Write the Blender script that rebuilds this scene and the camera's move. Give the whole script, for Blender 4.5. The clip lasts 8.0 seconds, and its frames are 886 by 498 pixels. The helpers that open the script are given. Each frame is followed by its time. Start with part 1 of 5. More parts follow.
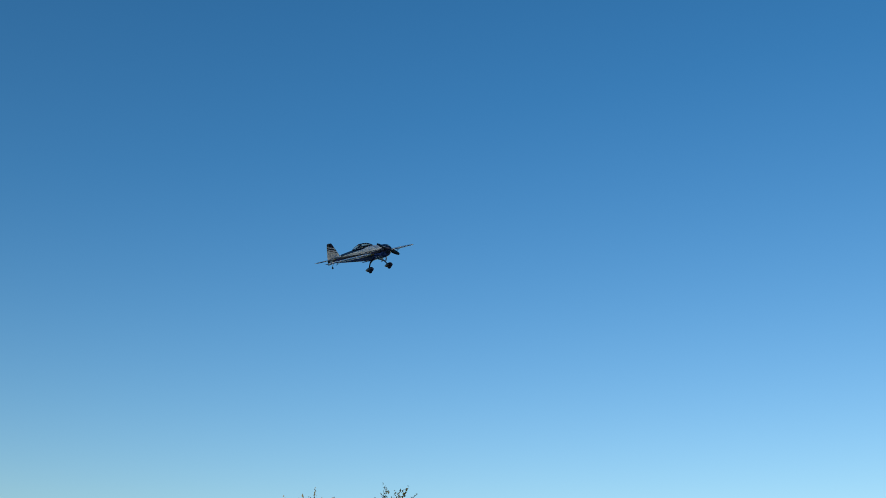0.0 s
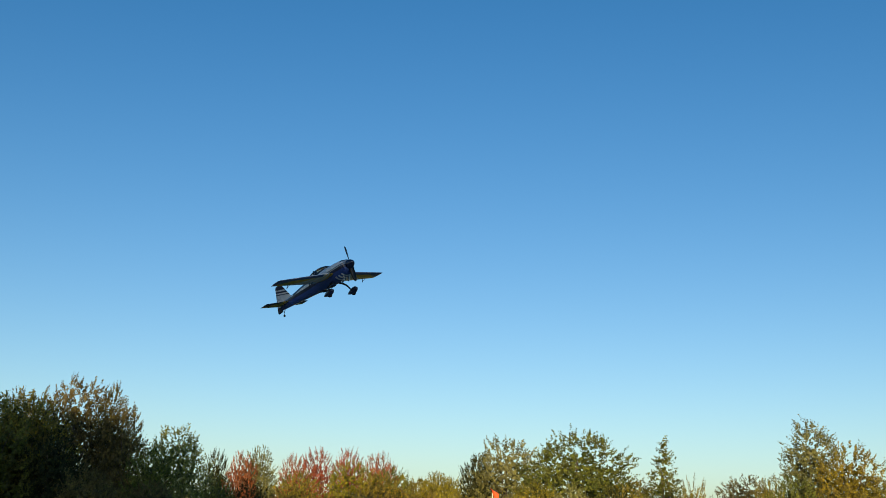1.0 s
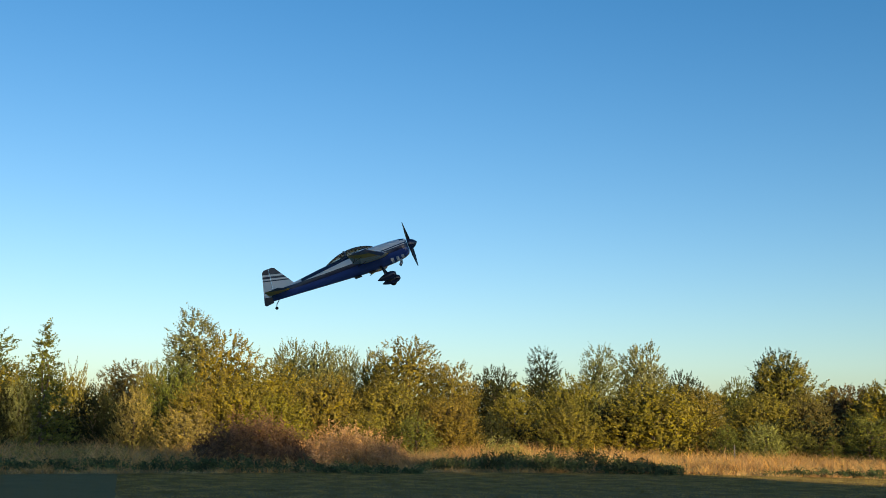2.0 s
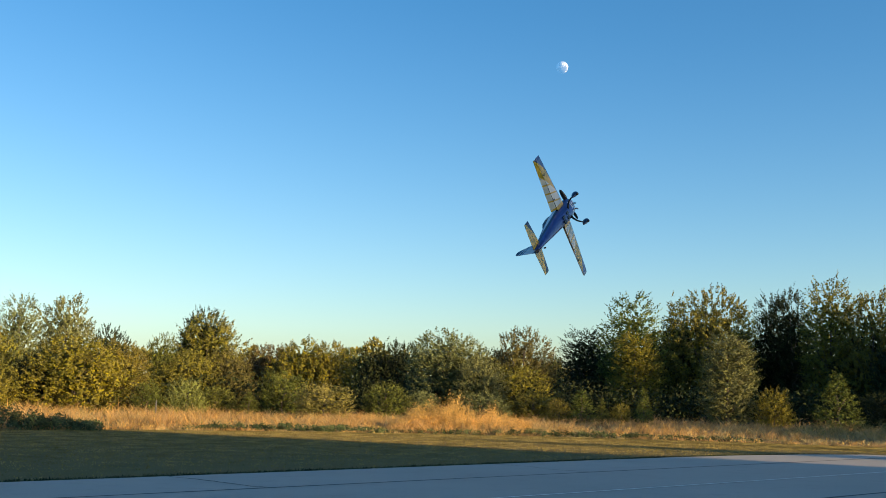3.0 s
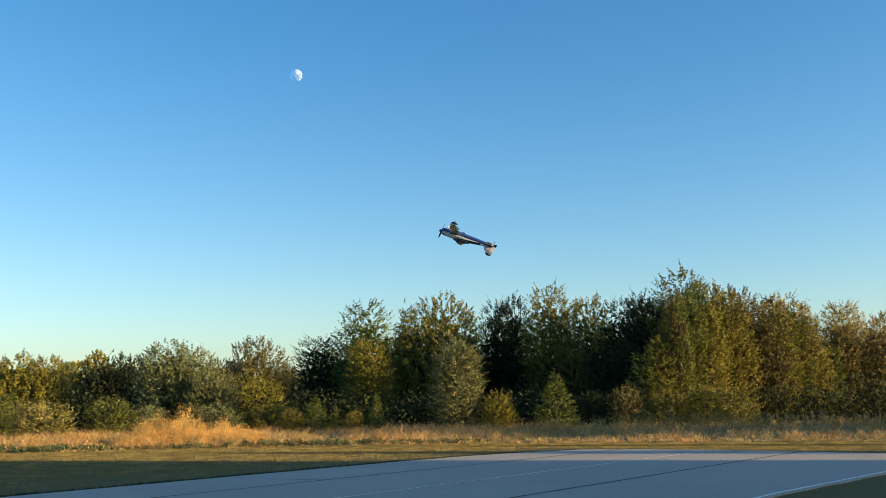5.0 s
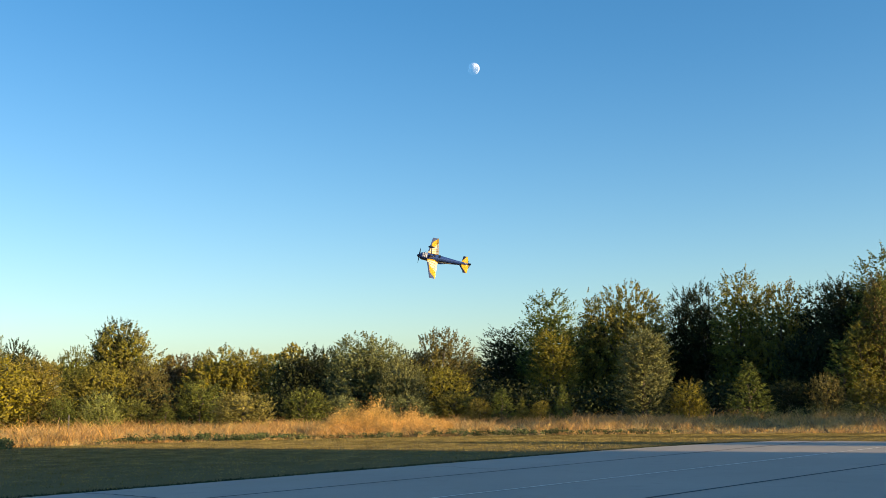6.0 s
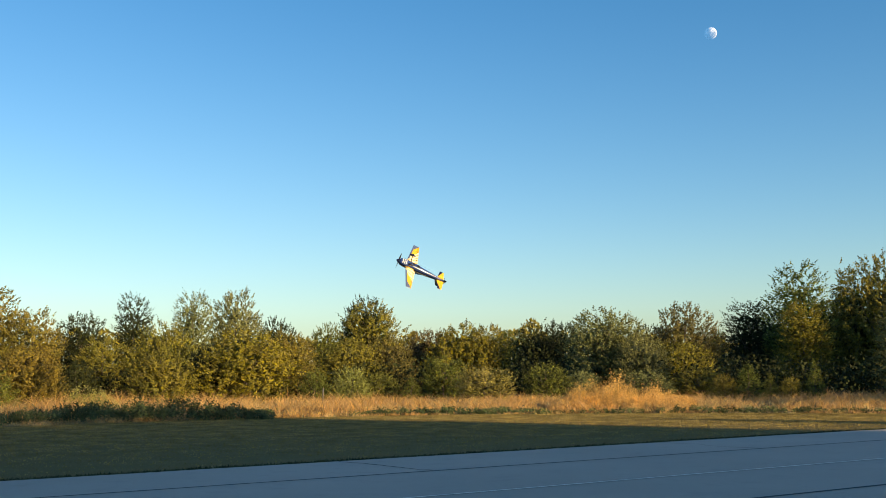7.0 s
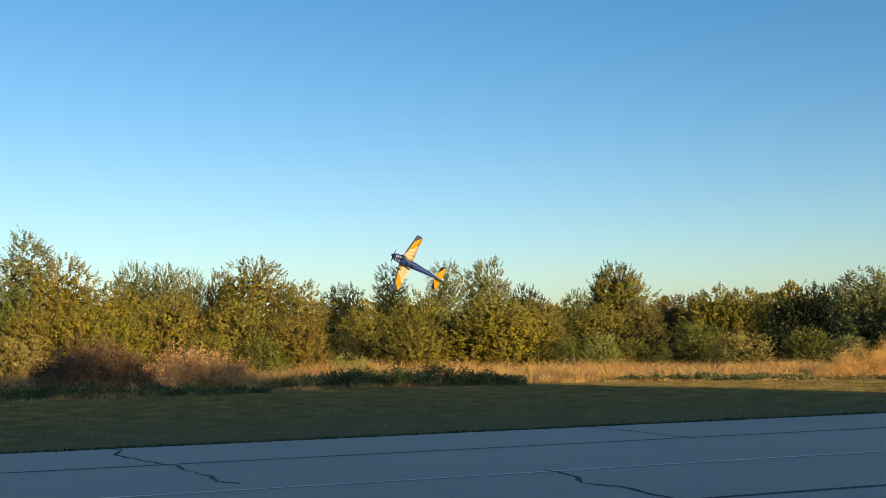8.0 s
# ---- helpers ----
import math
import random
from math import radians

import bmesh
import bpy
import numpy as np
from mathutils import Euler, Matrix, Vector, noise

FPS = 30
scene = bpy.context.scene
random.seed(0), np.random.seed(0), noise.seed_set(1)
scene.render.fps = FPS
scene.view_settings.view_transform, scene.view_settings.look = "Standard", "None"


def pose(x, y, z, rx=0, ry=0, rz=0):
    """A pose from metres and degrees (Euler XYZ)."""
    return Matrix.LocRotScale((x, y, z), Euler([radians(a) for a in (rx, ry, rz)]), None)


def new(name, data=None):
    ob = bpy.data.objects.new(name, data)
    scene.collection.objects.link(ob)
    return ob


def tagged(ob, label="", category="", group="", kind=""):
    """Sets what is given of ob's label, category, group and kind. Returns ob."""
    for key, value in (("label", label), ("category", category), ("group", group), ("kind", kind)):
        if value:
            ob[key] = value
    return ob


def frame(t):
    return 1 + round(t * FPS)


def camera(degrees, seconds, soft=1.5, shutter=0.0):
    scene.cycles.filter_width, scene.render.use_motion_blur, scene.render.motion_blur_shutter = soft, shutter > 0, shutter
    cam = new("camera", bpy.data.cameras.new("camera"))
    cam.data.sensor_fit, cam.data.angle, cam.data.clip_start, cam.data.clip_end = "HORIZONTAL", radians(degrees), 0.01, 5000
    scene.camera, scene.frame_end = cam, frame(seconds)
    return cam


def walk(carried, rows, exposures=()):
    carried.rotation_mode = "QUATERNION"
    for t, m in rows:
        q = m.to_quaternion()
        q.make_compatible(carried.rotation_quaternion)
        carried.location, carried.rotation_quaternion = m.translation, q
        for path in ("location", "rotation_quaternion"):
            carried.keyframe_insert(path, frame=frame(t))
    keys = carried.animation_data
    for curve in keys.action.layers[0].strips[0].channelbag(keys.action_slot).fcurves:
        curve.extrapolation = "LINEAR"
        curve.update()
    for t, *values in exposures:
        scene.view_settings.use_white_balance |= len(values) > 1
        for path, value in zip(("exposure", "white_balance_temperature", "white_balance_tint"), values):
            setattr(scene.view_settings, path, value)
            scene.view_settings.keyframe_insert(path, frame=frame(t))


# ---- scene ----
# ---- camera: stands on the near grass at eye height and turns after the aeroplane ----
cam = camera(46.41, 8.0, soft=0.5)
walk(cam, [
    (0, pose(0, 0, 1.65, 111.41, -1.61, 98.15)),
    (0.15, pose(0, 0, 1.65, 110.56, -1.74, 94.93)),
    (0.3, pose(0, 0, 1.65, 109.72, -1.89, 91.63)),
    (0.5, pose(0, 0, 1.65, 108.59, -2.17, 86.93)),
    (0.65, pose(0, 0, 1.65, 107.64, -2.21, 83.19)),
    (0.8, pose(0, 0, 1.65, 106.66, -2.09, 79.25)),
    (0.9, pose(0, 0, 1.65, 106.00, -1.87, 76.50)),
    (1, pose(0, 0, 1.65, 105.35, -1.64, 73.66)),
    (1.1, pose(0, 0, 1.65, 104.70, -1.47, 70.74)),
    (1.2, pose(0, 0, 1.65, 104.05, -1.33, 67.73)),
    (1.35, pose(0, 0, 1.65, 103.10, -1.17, 62.99)),
    (1.5, pose(0, 0, 1.65, 102.21, -1.04, 58.05)),
    (1.6, pose(0, 0, 1.65, 101.64, -0.96, 54.63)),
    (1.7, pose(0, 0, 1.65, 101.09, -0.90, 51.18)),
    (1.9, pose(0, 0, 1.65, 100.20, -0.82, 44.33)),
    (2.1, pose(0, 0, 1.65, 99.49, -0.78, 37.45)),
    (2.3, pose(0, 0, 1.65, 98.95, -0.80, 30.68)),
    (2.5, pose(0, 0, 1.65, 98.51, -0.89, 24.17)),
    (2.65, pose(0, 0, 1.65, 98.25, -1.03, 19.56)),
    (2.8, pose(0, 0, 1.65, 98.01, -1.24, 15.23)),
    (3, pose(0, 0, 1.65, 97.95, -1.23, 10.05)),
    (3.25, pose(0, 0, 1.65, 97.98, -1.15, 4.56)),
    (3.5, pose(0, 0, 1.65, 98.13, -0.79, 0.19)),
    (3.75, pose(0, 0, 1.65, 98.29, -0.47, -3.05)),
    (4, pose(0, 0, 1.65, 98.43, -0.16, -5.22)),
    (4.2, pose(0, 0, 1.65, 98.50, -0.01, -6.22)),
    (4.5, pose(0, 0, 1.65, 98.55, 0.26, -6.46)),
    (4.75, pose(0, 0, 1.65, 98.52, 0.57, -5.79)),
    (5, pose(0, 0, 1.65, 98.46, 0.83, -4.48)),
    (5.3, pose(0, 0, 1.65, 98.39, 0.97, -2.27)),
    (5.5, pose(0, 0, 1.65, 98.37, 0.76, -0.26)),
    (5.75, pose(0, 0, 1.65, 98.25, 0.86, 2.61)),
    (6, pose(0, 0, 1.65, 98.08, 0.93, 5.70)),
    (6.25, pose(0, 0, 1.65, 97.87, 0.86, 8.95)),
    (6.5, pose(0, 0, 1.65, 97.60, 0.78, 12.28)),
    (6.75, pose(0, 0, 1.65, 97.29, 0.71, 15.55)),
    (7, pose(0, 0, 1.65, 96.91, 0.63, 18.82)),
    (7.25, pose(0, 0, 1.65, 96.50, 0.59, 22.11)),
    (7.5, pose(0, 0, 1.65, 96.05, 0.62, 25.45)),
    (7.75, pose(0, 0, 1.65, 95.65, 0.79, 28.98)),
    (8, pose(0, 0, 1.65, 95.25, 1.04, 32.55)),
], exposures=[(0, 0.40, 7450, 8.7), (0.5, 0.40, 7450, 8.7), (1.0, 0.36, 7450, 8.7), (1.5, 0.43, 7500, 8.8), (2.2, 0.70, 7450, 8.8), (3.0, 0.95, 7450, 8.8), (4.2, 1.03, 7450, 8.8), (5.5, 1.0, 7500, 8.8), (6.5, 0.92, 7600, 9), (8.0, 0.67, 7700, 9)])

# ---- light: low evening sun behind an added belt of unseen trees, clear sky ----
SUN_EL, SUN_AZ = 9.0, -20.0          # degrees; the bearing counts from +x towards +y
sun_way = Vector((math.cos(radians(SUN_EL)) * math.cos(radians(SUN_AZ)),
                  math.cos(radians(SUN_EL)) * math.sin(radians(SUN_AZ)), math.sin(radians(SUN_EL))))
world = bpy.data.worlds.new("sky")
scene.world = world
world.use_nodes = True
wn = world.node_tree
wn.nodes.clear()
sky = wn.nodes.new("ShaderNodeTexSky")
sky.sky_type, sky.sun_disc = "NISHITA", False
sky.sun_elevation, sky.sun_rotation = radians(SUN_EL + 4), radians(90 - SUN_AZ)
sky.air_density, sky.dust_density, sky.ozone_density, sky.altitude = 1.0, 1.15, 3.5, 200
back = wn.nodes.new("ShaderNodeBackground")
back.inputs["Strength"].default_value = 0.130
wout = wn.nodes.new("ShaderNodeOutputWorld")
rich = wn.nodes.new("ShaderNodeHueSaturation")   # the film's strong colours
rich.inputs["Hue"].default_value = 0.5015
grey, ease = wn.nodes.new("ShaderNodeRGBToBW"), wn.nodes.new("ShaderNodeMapRange")   # strong in the deep sky, milder where it is pale
for k, v in enumerate((1.5, 5.0, 1.25, 1.10), 1):
    ease.inputs[k].default_value = v
wn.links.new(sky.outputs[0], grey.inputs[0])
wn.links.new(grey.outputs[0], ease.inputs[0])
wn.links.new(ease.outputs[0], rich.inputs["Saturation"])
wn.links.new(sky.outputs[0], rich.inputs["Color"])
wn.links.new(rich.outputs[0], back.inputs["Color"])
wn.links.new(back.outputs[0], wout.inputs["Surface"])

lamp = bpy.data.lights.new("sun", "SUN")
lamp.energy, lamp.angle, lamp.color = 5.0, radians(0.6), (1.0, 0.75, 0.41)
sun = new("sun", lamp)
sun.matrix_world = Matrix.Translation((60, 0, 60)) @ sun_way.to_track_quat("Z", "Y").to_matrix().to_4x4()


# ---- materials ----
def node_mat(name):
    m = bpy.data.materials.new(name)
    m.use_nodes = True
    nt = m.node_tree
    nt.nodes.clear()
    o = nt.nodes.new("ShaderNodeOutputMaterial")
    p = nt.nodes.new("ShaderNodeBsdfPrincipled")
    nt.links.new(p.outputs[0], o.inputs[0])
    return m, nt, p, o


def put(nt, sock, value):
    if isinstance(value, bpy.types.NodeSocket):
        nt.links.new(value, sock)
    elif hasattr(value, "__len__"):
        sock.default_value = (*value, 1.0) if len(value) == 3 and sock.type == "RGBA" else value
    else:
        sock.default_value = value


def calc(nt, op, a, b=0.0, c=None):
    n = nt.nodes.new("ShaderNodeMath")
    n.operation = op
    put(nt, n.inputs[0], a), put(nt, n.inputs[1], b)
    if c is not None:
        put(nt, n.inputs[2], c)
    return n.outputs[0]


def blend(nt, fac, a, b, mode="MIX"):
    n = nt.nodes.new("ShaderNodeMix")
    n.data_type, n.blend_type = "RGBA", mode
    put(nt, n.inputs[0], fac), put(nt, n.inputs[6], a), put(nt, n.inputs[7], b)
    return n.outputs[2]


def coords(nt, kind="Object"):
    return nt.nodes.new("ShaderNodeTexCoord").outputs[kind]


def grain(nt, vec, scale, detail=4.0, rough=0.55):
    n = nt.nodes.new("ShaderNodeTexNoise")
    n.inputs["Scale"].default_value, n.inputs["Detail"].default_value, n.inputs["Roughness"].default_value = scale, detail, rough
    if vec is not None:
        nt.links.new(vec, n.inputs["Vector"])
    return n.outputs["Fac"]


def steep(nt, fac, lo, hi):
    n = nt.nodes.new("ShaderNodeMapRange")
    n.interpolation_type = "SMOOTHSTEP"
    put(nt, n.inputs[0], fac)
    n.inputs[1].default_value, n.inputs[2].default_value = lo, hi
    return n.outputs[0]


def relief(nt, p, height, strength, distance):
    n = nt.nodes.new("ShaderNodeBump")
    n.inputs["Strength"].default_value, n.inputs["Distance"].default_value = strength, distance
    nt.links.new(height, n.inputs["Height"])
    nt.links.new(n.outputs[0], p.inputs["Normal"])


def leaf_mat(name, colour, second, through_light=0.26, uneven=0.6):
    m, nt, p, o = node_mat(name)
    geo, info = nt.nodes.new("ShaderNodeNewGeometry"), nt.nodes.new("ShaderNodeObjectInfo")
    isle = geo.outputs["Random Per Island"]
    pos = coords(nt)
    patch = steep(nt, grain(nt, pos, 0.45, 3), 0.42, 0.64)
    base = blend(nt, calc(nt, "MULTIPLY", patch, 0.75), colour, second)
    hsv = nt.nodes.new("ShaderNodeHueSaturation")
    put(nt, hsv.inputs["Color"], base)
    put(nt, hsv.inputs["Hue"], calc(nt, "MULTIPLY_ADD", info.outputs["Random"], 0.034, 0.485))
    put(nt, hsv.inputs["Saturation"], calc(nt, "MULTIPLY_ADD", isle, 0.3, 0.85))
    # light and dark patches in the colour suggest self-shadowed clumps
    clump_shade = calc(nt, "MULTIPLY_ADD", steep(nt, grain(nt, pos, 1.3, 3), 0.36, 0.64), 0.66, 0.62)
    put(nt, hsv.inputs["Value"], calc(nt, "MULTIPLY", clump_shade, calc(nt, "MULTIPLY_ADD", isle, uneven, 1.02 - uneven / 2)))
    put(nt, p.inputs["Base Color"], hsv.outputs[0])
    p.inputs["Roughness"].default_value = 0.7
    p.inputs["Specular IOR Level"].default_value = 0.12
    tr = nt.nodes.new("ShaderNodeBsdfTranslucent")
    nt.links.new(hsv.outputs[0], tr.inputs["Color"])
    mx = nt.nodes.new("ShaderNodeMixShader")
    mx.inputs[0].default_value = through_light
    nt.links.new(p.outputs[0], mx.inputs[1]), nt.links.new(tr.outputs[0], mx.inputs[2])
    nt.links.new(mx.outputs[0], o.inputs[0])
    return m


LEAF = {
    "green": leaf_mat("leaf_green", (0.13, 0.144, 0.037), (0.092, 0.116, 0.032)),
    "yellow": leaf_mat("leaf_yellow_green", (0.214, 0.186, 0.037), (0.15, 0.146, 0.034)),
    # darkest green; its depth also stands in for shade within the wood
    "dark": leaf_mat("leaf_dark_shaded_green", (0.032, 0.041, 0.017), (0.044, 0.05, 0.02)),
    "olive": leaf_mat("leaf_olive", (0.202, 0.17, 0.041), (0.14, 0.138, 0.037)),
    "brown": leaf_mat("leaf_brown", (0.138, 0.110, 0.044), (0.122, 0.112, 0.042)),
    "grey": leaf_mat("leaf_grey_green", (0.176, 0.19, 0.082), (0.12, 0.134, 0.052)),
    "pale": leaf_mat("leaf_pale_green", (0.245, 0.258, 0.086), (0.165, 0.182, 0.052)),
    "red": leaf_mat("leaf_red", (0.3, 0.085, 0.06), (0.23, 0.085, 0.05)),
    "orange": leaf_mat("leaf_orange", (0.430, 0.190, 0.045), (0.330, 0.170, 0.045)),
    "tan": leaf_mat("leaf_tan", (0.27, 0.216, 0.08), (0.184, 0.162, 0.052)),
    "rust": leaf_mat("leaf_rust_sunlit", (0.500, 0.345, 0.160), (0.400, 0.250, 0.110)),
    "russet": leaf_mat("leaf_russet_shaded", (0.175, 0.110, 0.066), (0.120, 0.080, 0.050)),
    "amber": leaf_mat("leaf_amber", (0.680, 0.460, 0.170), (0.600, 0.360, 0.120), 0.35, 0.9),
    "blond": leaf_mat("leaf_faded_blond", (0.430, 0.350, 0.190), (0.330, 0.280, 0.130)),
    "weed": leaf_mat("leaf_weed", (0.095, 0.122, 0.052), (0.070, 0.098, 0.045)),
}
STRAW = leaf_mat("dry_grass", (0.560, 0.365, 0.150), (0.470, 0.275, 0.105), 0.3, 0.6)
STRAW_GREY = leaf_mat("faded_grass", (0.360, 0.290, 0.170), (0.250, 0.210, 0.105), 0.3, 0.6)
LAWN_BLADE = leaf_mat("lawn_blades", (0.270, 0.220, 0.076), (0.215, 0.182, 0.062), 0.3, 0.15)


def bark_mat():
    m, nt, p, o = node_mat("bark")
    pos = coords(nt)
    g = grain(nt, pos, 9, 6)
    put(nt, p.inputs["Base Color"], blend(nt, g, (0.050, 0.038, 0.028), (0.150, 0.125, 0.100)))
    p.inputs["Roughness"].default_value = 0.9
    relief(nt, p, g, 0.6, 0.03)
    return m


def ground_mat():
    m, nt, p, o = node_mat("field_soil")
    pos = coords(nt)
    a, b = grain(nt, pos, 0.08, 5), grain(nt, pos, 3.0, 6)
    c = blend(nt, steep(nt, a, 0.35, 0.65), (0.130, 0.095, 0.048), (0.080, 0.075, 0.030))
    put(nt, p.inputs["Base Color"], blend(nt, calc(nt, "MULTIPLY", b, 0.6), c, (0.055, 0.045, 0.025)))
    p.inputs["Roughness"].default_value = 0.95
    p.inputs["Specular IOR Level"].default_value = 0.1
    relief(nt, p, b, 0.7, 0.08)
    return m


def lawn_mat():
    m, nt, p, o = node_mat("mown_grass")
    pos = coords(nt)
    big, mid, fine = grain(nt, pos, 0.12, 4), grain(nt, pos, 1.1, 5, 0.65), grain(nt, pos, 26, 4, 0.7)
    c = blend(nt, steep(nt, big, 0.35, 0.65), (0.180, 0.146, 0.052), (0.222, 0.176, 0.068))
    c = blend(nt, steep(nt, mid, 0.44, 0.70), c, (0.268, 0.206, 0.090))
    c = blend(nt, steep(nt, grain(nt, pos, 0.5, 6, 0.7), 0.52, 0.70), c, (0.122, 0.112, 0.042))
    c = blend(nt, calc(nt, "MULTIPLY", steep(nt, fine, 0.3, 0.7), 0.55), (0.120, 0.098, 0.038), c)
    put(nt, p.inputs["Base Color"], c)
    p.inputs["Roughness"].default_value = 0.95
    p.inputs["Specular IOR Level"].default_value = 0.1
    relief(nt, p, fine, 0.9, 0.03)
    return m


def asphalt_mat():
    m, nt, p, o = node_mat("old_asphalt")
    pos = coords(nt)
    big, mid, fine = grain(nt, pos, 0.15, 5), grain(nt, pos, 1.7, 6, 0.65), grain(nt, pos, 90, 3, 0.7)
    c = blend(nt, steep(nt, big, 0.3, 0.7), (0.390, 0.345, 0.285), (0.450, 0.398, 0.335))
    c = blend(nt, calc(nt, "MULTIPLY", steep(nt, mid, 0.52, 0.72), 0.35), c, (0.285, 0.258, 0.228))
    c = blend(nt, calc(nt, "MULTIPLY", fine, 0.5), c, (0.280, 0.252, 0.226))
    put(nt, p.inputs["Base Color"], c)
    p.inputs["Roughness"].default_value = 0.85
    p.inputs["Specular IOR Level"].default_value = 0.3
    relief(nt, p, fine, 0.4, 0.01)
    return m


def plain_mat(name, colour, rough=0.5, metal=0.0, spread=0.12, scale=14.0, coat=0.0):
    m, nt, p, o = node_mat(name)
    g = grain(nt, coords(nt), scale, 5)
    put(nt, p.inputs["Base Color"], blend(nt, g, [v * (1 - spread) for v in colour], [min(1, v * (1 + spread)) for v in colour]))
    p.inputs["Roughness"].default_value, p.inputs["Metallic"].default_value = rough, metal
    p.inputs["Coat Weight"].default_value = coat
    return m


BARK, GROUND, LAWN, ASPHALT = bark_mat(), ground_mat(), lawn_mat(), asphalt_mat()
TAR = plain_mat("crack_sealer", (0.012, 0.012, 0.013), 0.7, 0, 0.3)
LINE_PAINT = plain_mat("worn_line_paint", (0.80, 0.76, 0.66), 0.8, 0, 0.2, 5)
POST_WHITE = plain_mat("white_pole_paint", (0.72, 0.70, 0.64), 0.5)
SOCK = plain_mat("orange_cloth", (0.85, 0.10, 0.03), 0.8, 0, 0.15, 6)
# navy lightened to carry the sky's reflection on the wing's underside edge
SHEEN_C = (0.075, 0.105, 0.215)
NAVY_C, BLUE_C, WHITE_C, GOLD_C, CREAM_C = (0.007, 0.010, 0.040), (0.022, 0.055, 0.210), (0.60, 0.60, 0.60), (0.66, 0.37, 0.030), (0.66, 0.60, 0.48)
FILM_NAVY = plain_mat("navy_film", NAVY_C, 0.3, 0, 0.1, 14, 0.4)
BLACK = plain_mat("black_plastic", (0.012, 0.012, 0.013), 0.45)
RUBBER = plain_mat("tyre_rubber", (0.018, 0.018, 0.018), 0.8)
STEEL = plain_mat("dull_steel", (0.45, 0.45, 0.46), 0.35, 1.0)
SEAT = plain_mat("cockpit_lining", (0.10, 0.10, 0.11), 0.8)


def xyz(nt):
    s = nt.nodes.new("ShaderNodeSeparateXYZ")
    nt.links.new(coords(nt), s.inputs[0])
    return s.outputs


def film_mat(name, paint):
    """Shrink film in several colours; paint(nt, x, y, z) gives the colour over the part."""
    m, nt, p, o = node_mat(name)
    x, y, z = xyz(nt)
    put(nt, p.inputs["Base Color"], paint(nt, x, y, z))
    p.inputs["Roughness"].default_value = 0.32
    p.inputs["Coat Weight"].default_value = 0.3
    relief(nt, p, grain(nt, coords(nt), 7, 2), 0.08, 0.02)
    return m


def near(nt, value, at, half):
    return calc(nt, "LESS_THAN", calc(nt, "ABSOLUTE", calc(nt, "SUBTRACT", value, at)), half)


def wing_top(nt, x, y, z):
    ay = calc(nt, "ABSOLUTE", y)
    aft = calc(nt, "SUBTRACT", 0.42, x)
    q = calc(nt, "ADD", ay, calc(nt, "MULTIPLY", calc(nt, "POWER", aft, 2.0), -0.9))
    c = blend(nt, calc(nt, "LESS_THAN", q, 0.20), WHITE_C, NAVY_C)
    for at, wide in ((0.27, 0.060), (0.345, 0.052), (0.41, 0.030)):        # crescents that widen towards the trailing edge
        half = calc(nt, "MULTIPLY", calc(nt, "MAXIMUM", calc(nt, "SUBTRACT", aft, 0.16), 0.0), wide / 0.36)
        c = blend(nt, near(nt, q, at, half), c, NAVY_C)
    out = calc(nt, "SUBTRACT", ay, 0.55)
    lead = calc(nt, "SUBTRACT", calc(nt, "SUBTRACT", 0.395, calc(nt, "MULTIPLY", ay, 0.173)), x)      # distance behind the leading edge
    stroke = near(nt, lead, calc(nt, "MULTIPLY_ADD", calc(nt, "POWER", calc(nt, "MAXIMUM", out, 0.0), 2.0), 0.42, 0.03), calc(nt, "MULTIPLY", out, 0.055))
    return blend(nt, calc(nt, "MULTIPLY", stroke, calc(nt, "GREATER_THAN", out, 0.0)), c, NAVY_C)


def wing_under(nt, x, y, z):
    ay = calc(nt, "ABSOLUTE", y)
    r = calc(nt, "ADD", ay, calc(nt, "MULTIPLY", calc(nt, "ADD", x, 0.05), 1.15))
    c = blend(nt, calc(nt, "GREATER_THAN", r, 0.80), CREAM_C, GOLD_C)
    for at in (0.62, 0.47, 0.33):
        c = blend(nt, near(nt, calc(nt, "ADD", ay, calc(nt, "MULTIPLY", x, 0.25)), at, 0.013), c, GOLD_C)
    c = blend(nt, calc(nt, "LESS_THAN", ay, 0.20), c, GOLD_C)
    lead = calc(nt, "GREATER_THAN", calc(nt, "ADD", x, calc(nt, "MULTIPLY", ay, 0.173)), 0.345)
    c = blend(nt, calc(nt, "MULTIPLY", lead, calc(nt, "GREATER_THAN", ay, 0.30)), c, SHEEN_C)
    return blend(nt, calc(nt, "GREATER_THAN", r, 1.12), c, SHEEN_C)


def tail_top(nt, x, y, z):
    ay = calc(nt, "ABSOLUTE", y)
    q = calc(nt, "ADD", ay, calc(nt, "MULTIPLY", calc(nt, "ADD", x, 1.1), 0.5))
    c = blend(nt, calc(nt, "LESS_THAN", q, 0.13), WHITE_C, NAVY_C)
    return blend(nt, near(nt, q, 0.19, 0.012), c, NAVY_C)


def tail_under(nt, x, y, z):
    ay = calc(nt, "ABSOLUTE", y)
    r = calc(nt, "ADD", ay, calc(nt, "MULTIPLY", calc(nt, "ADD", x, 1.2), 1.6))
    return blend(nt, calc(nt, "GREATER_THAN", r, 0.46), GOLD_C, NAVY_C)


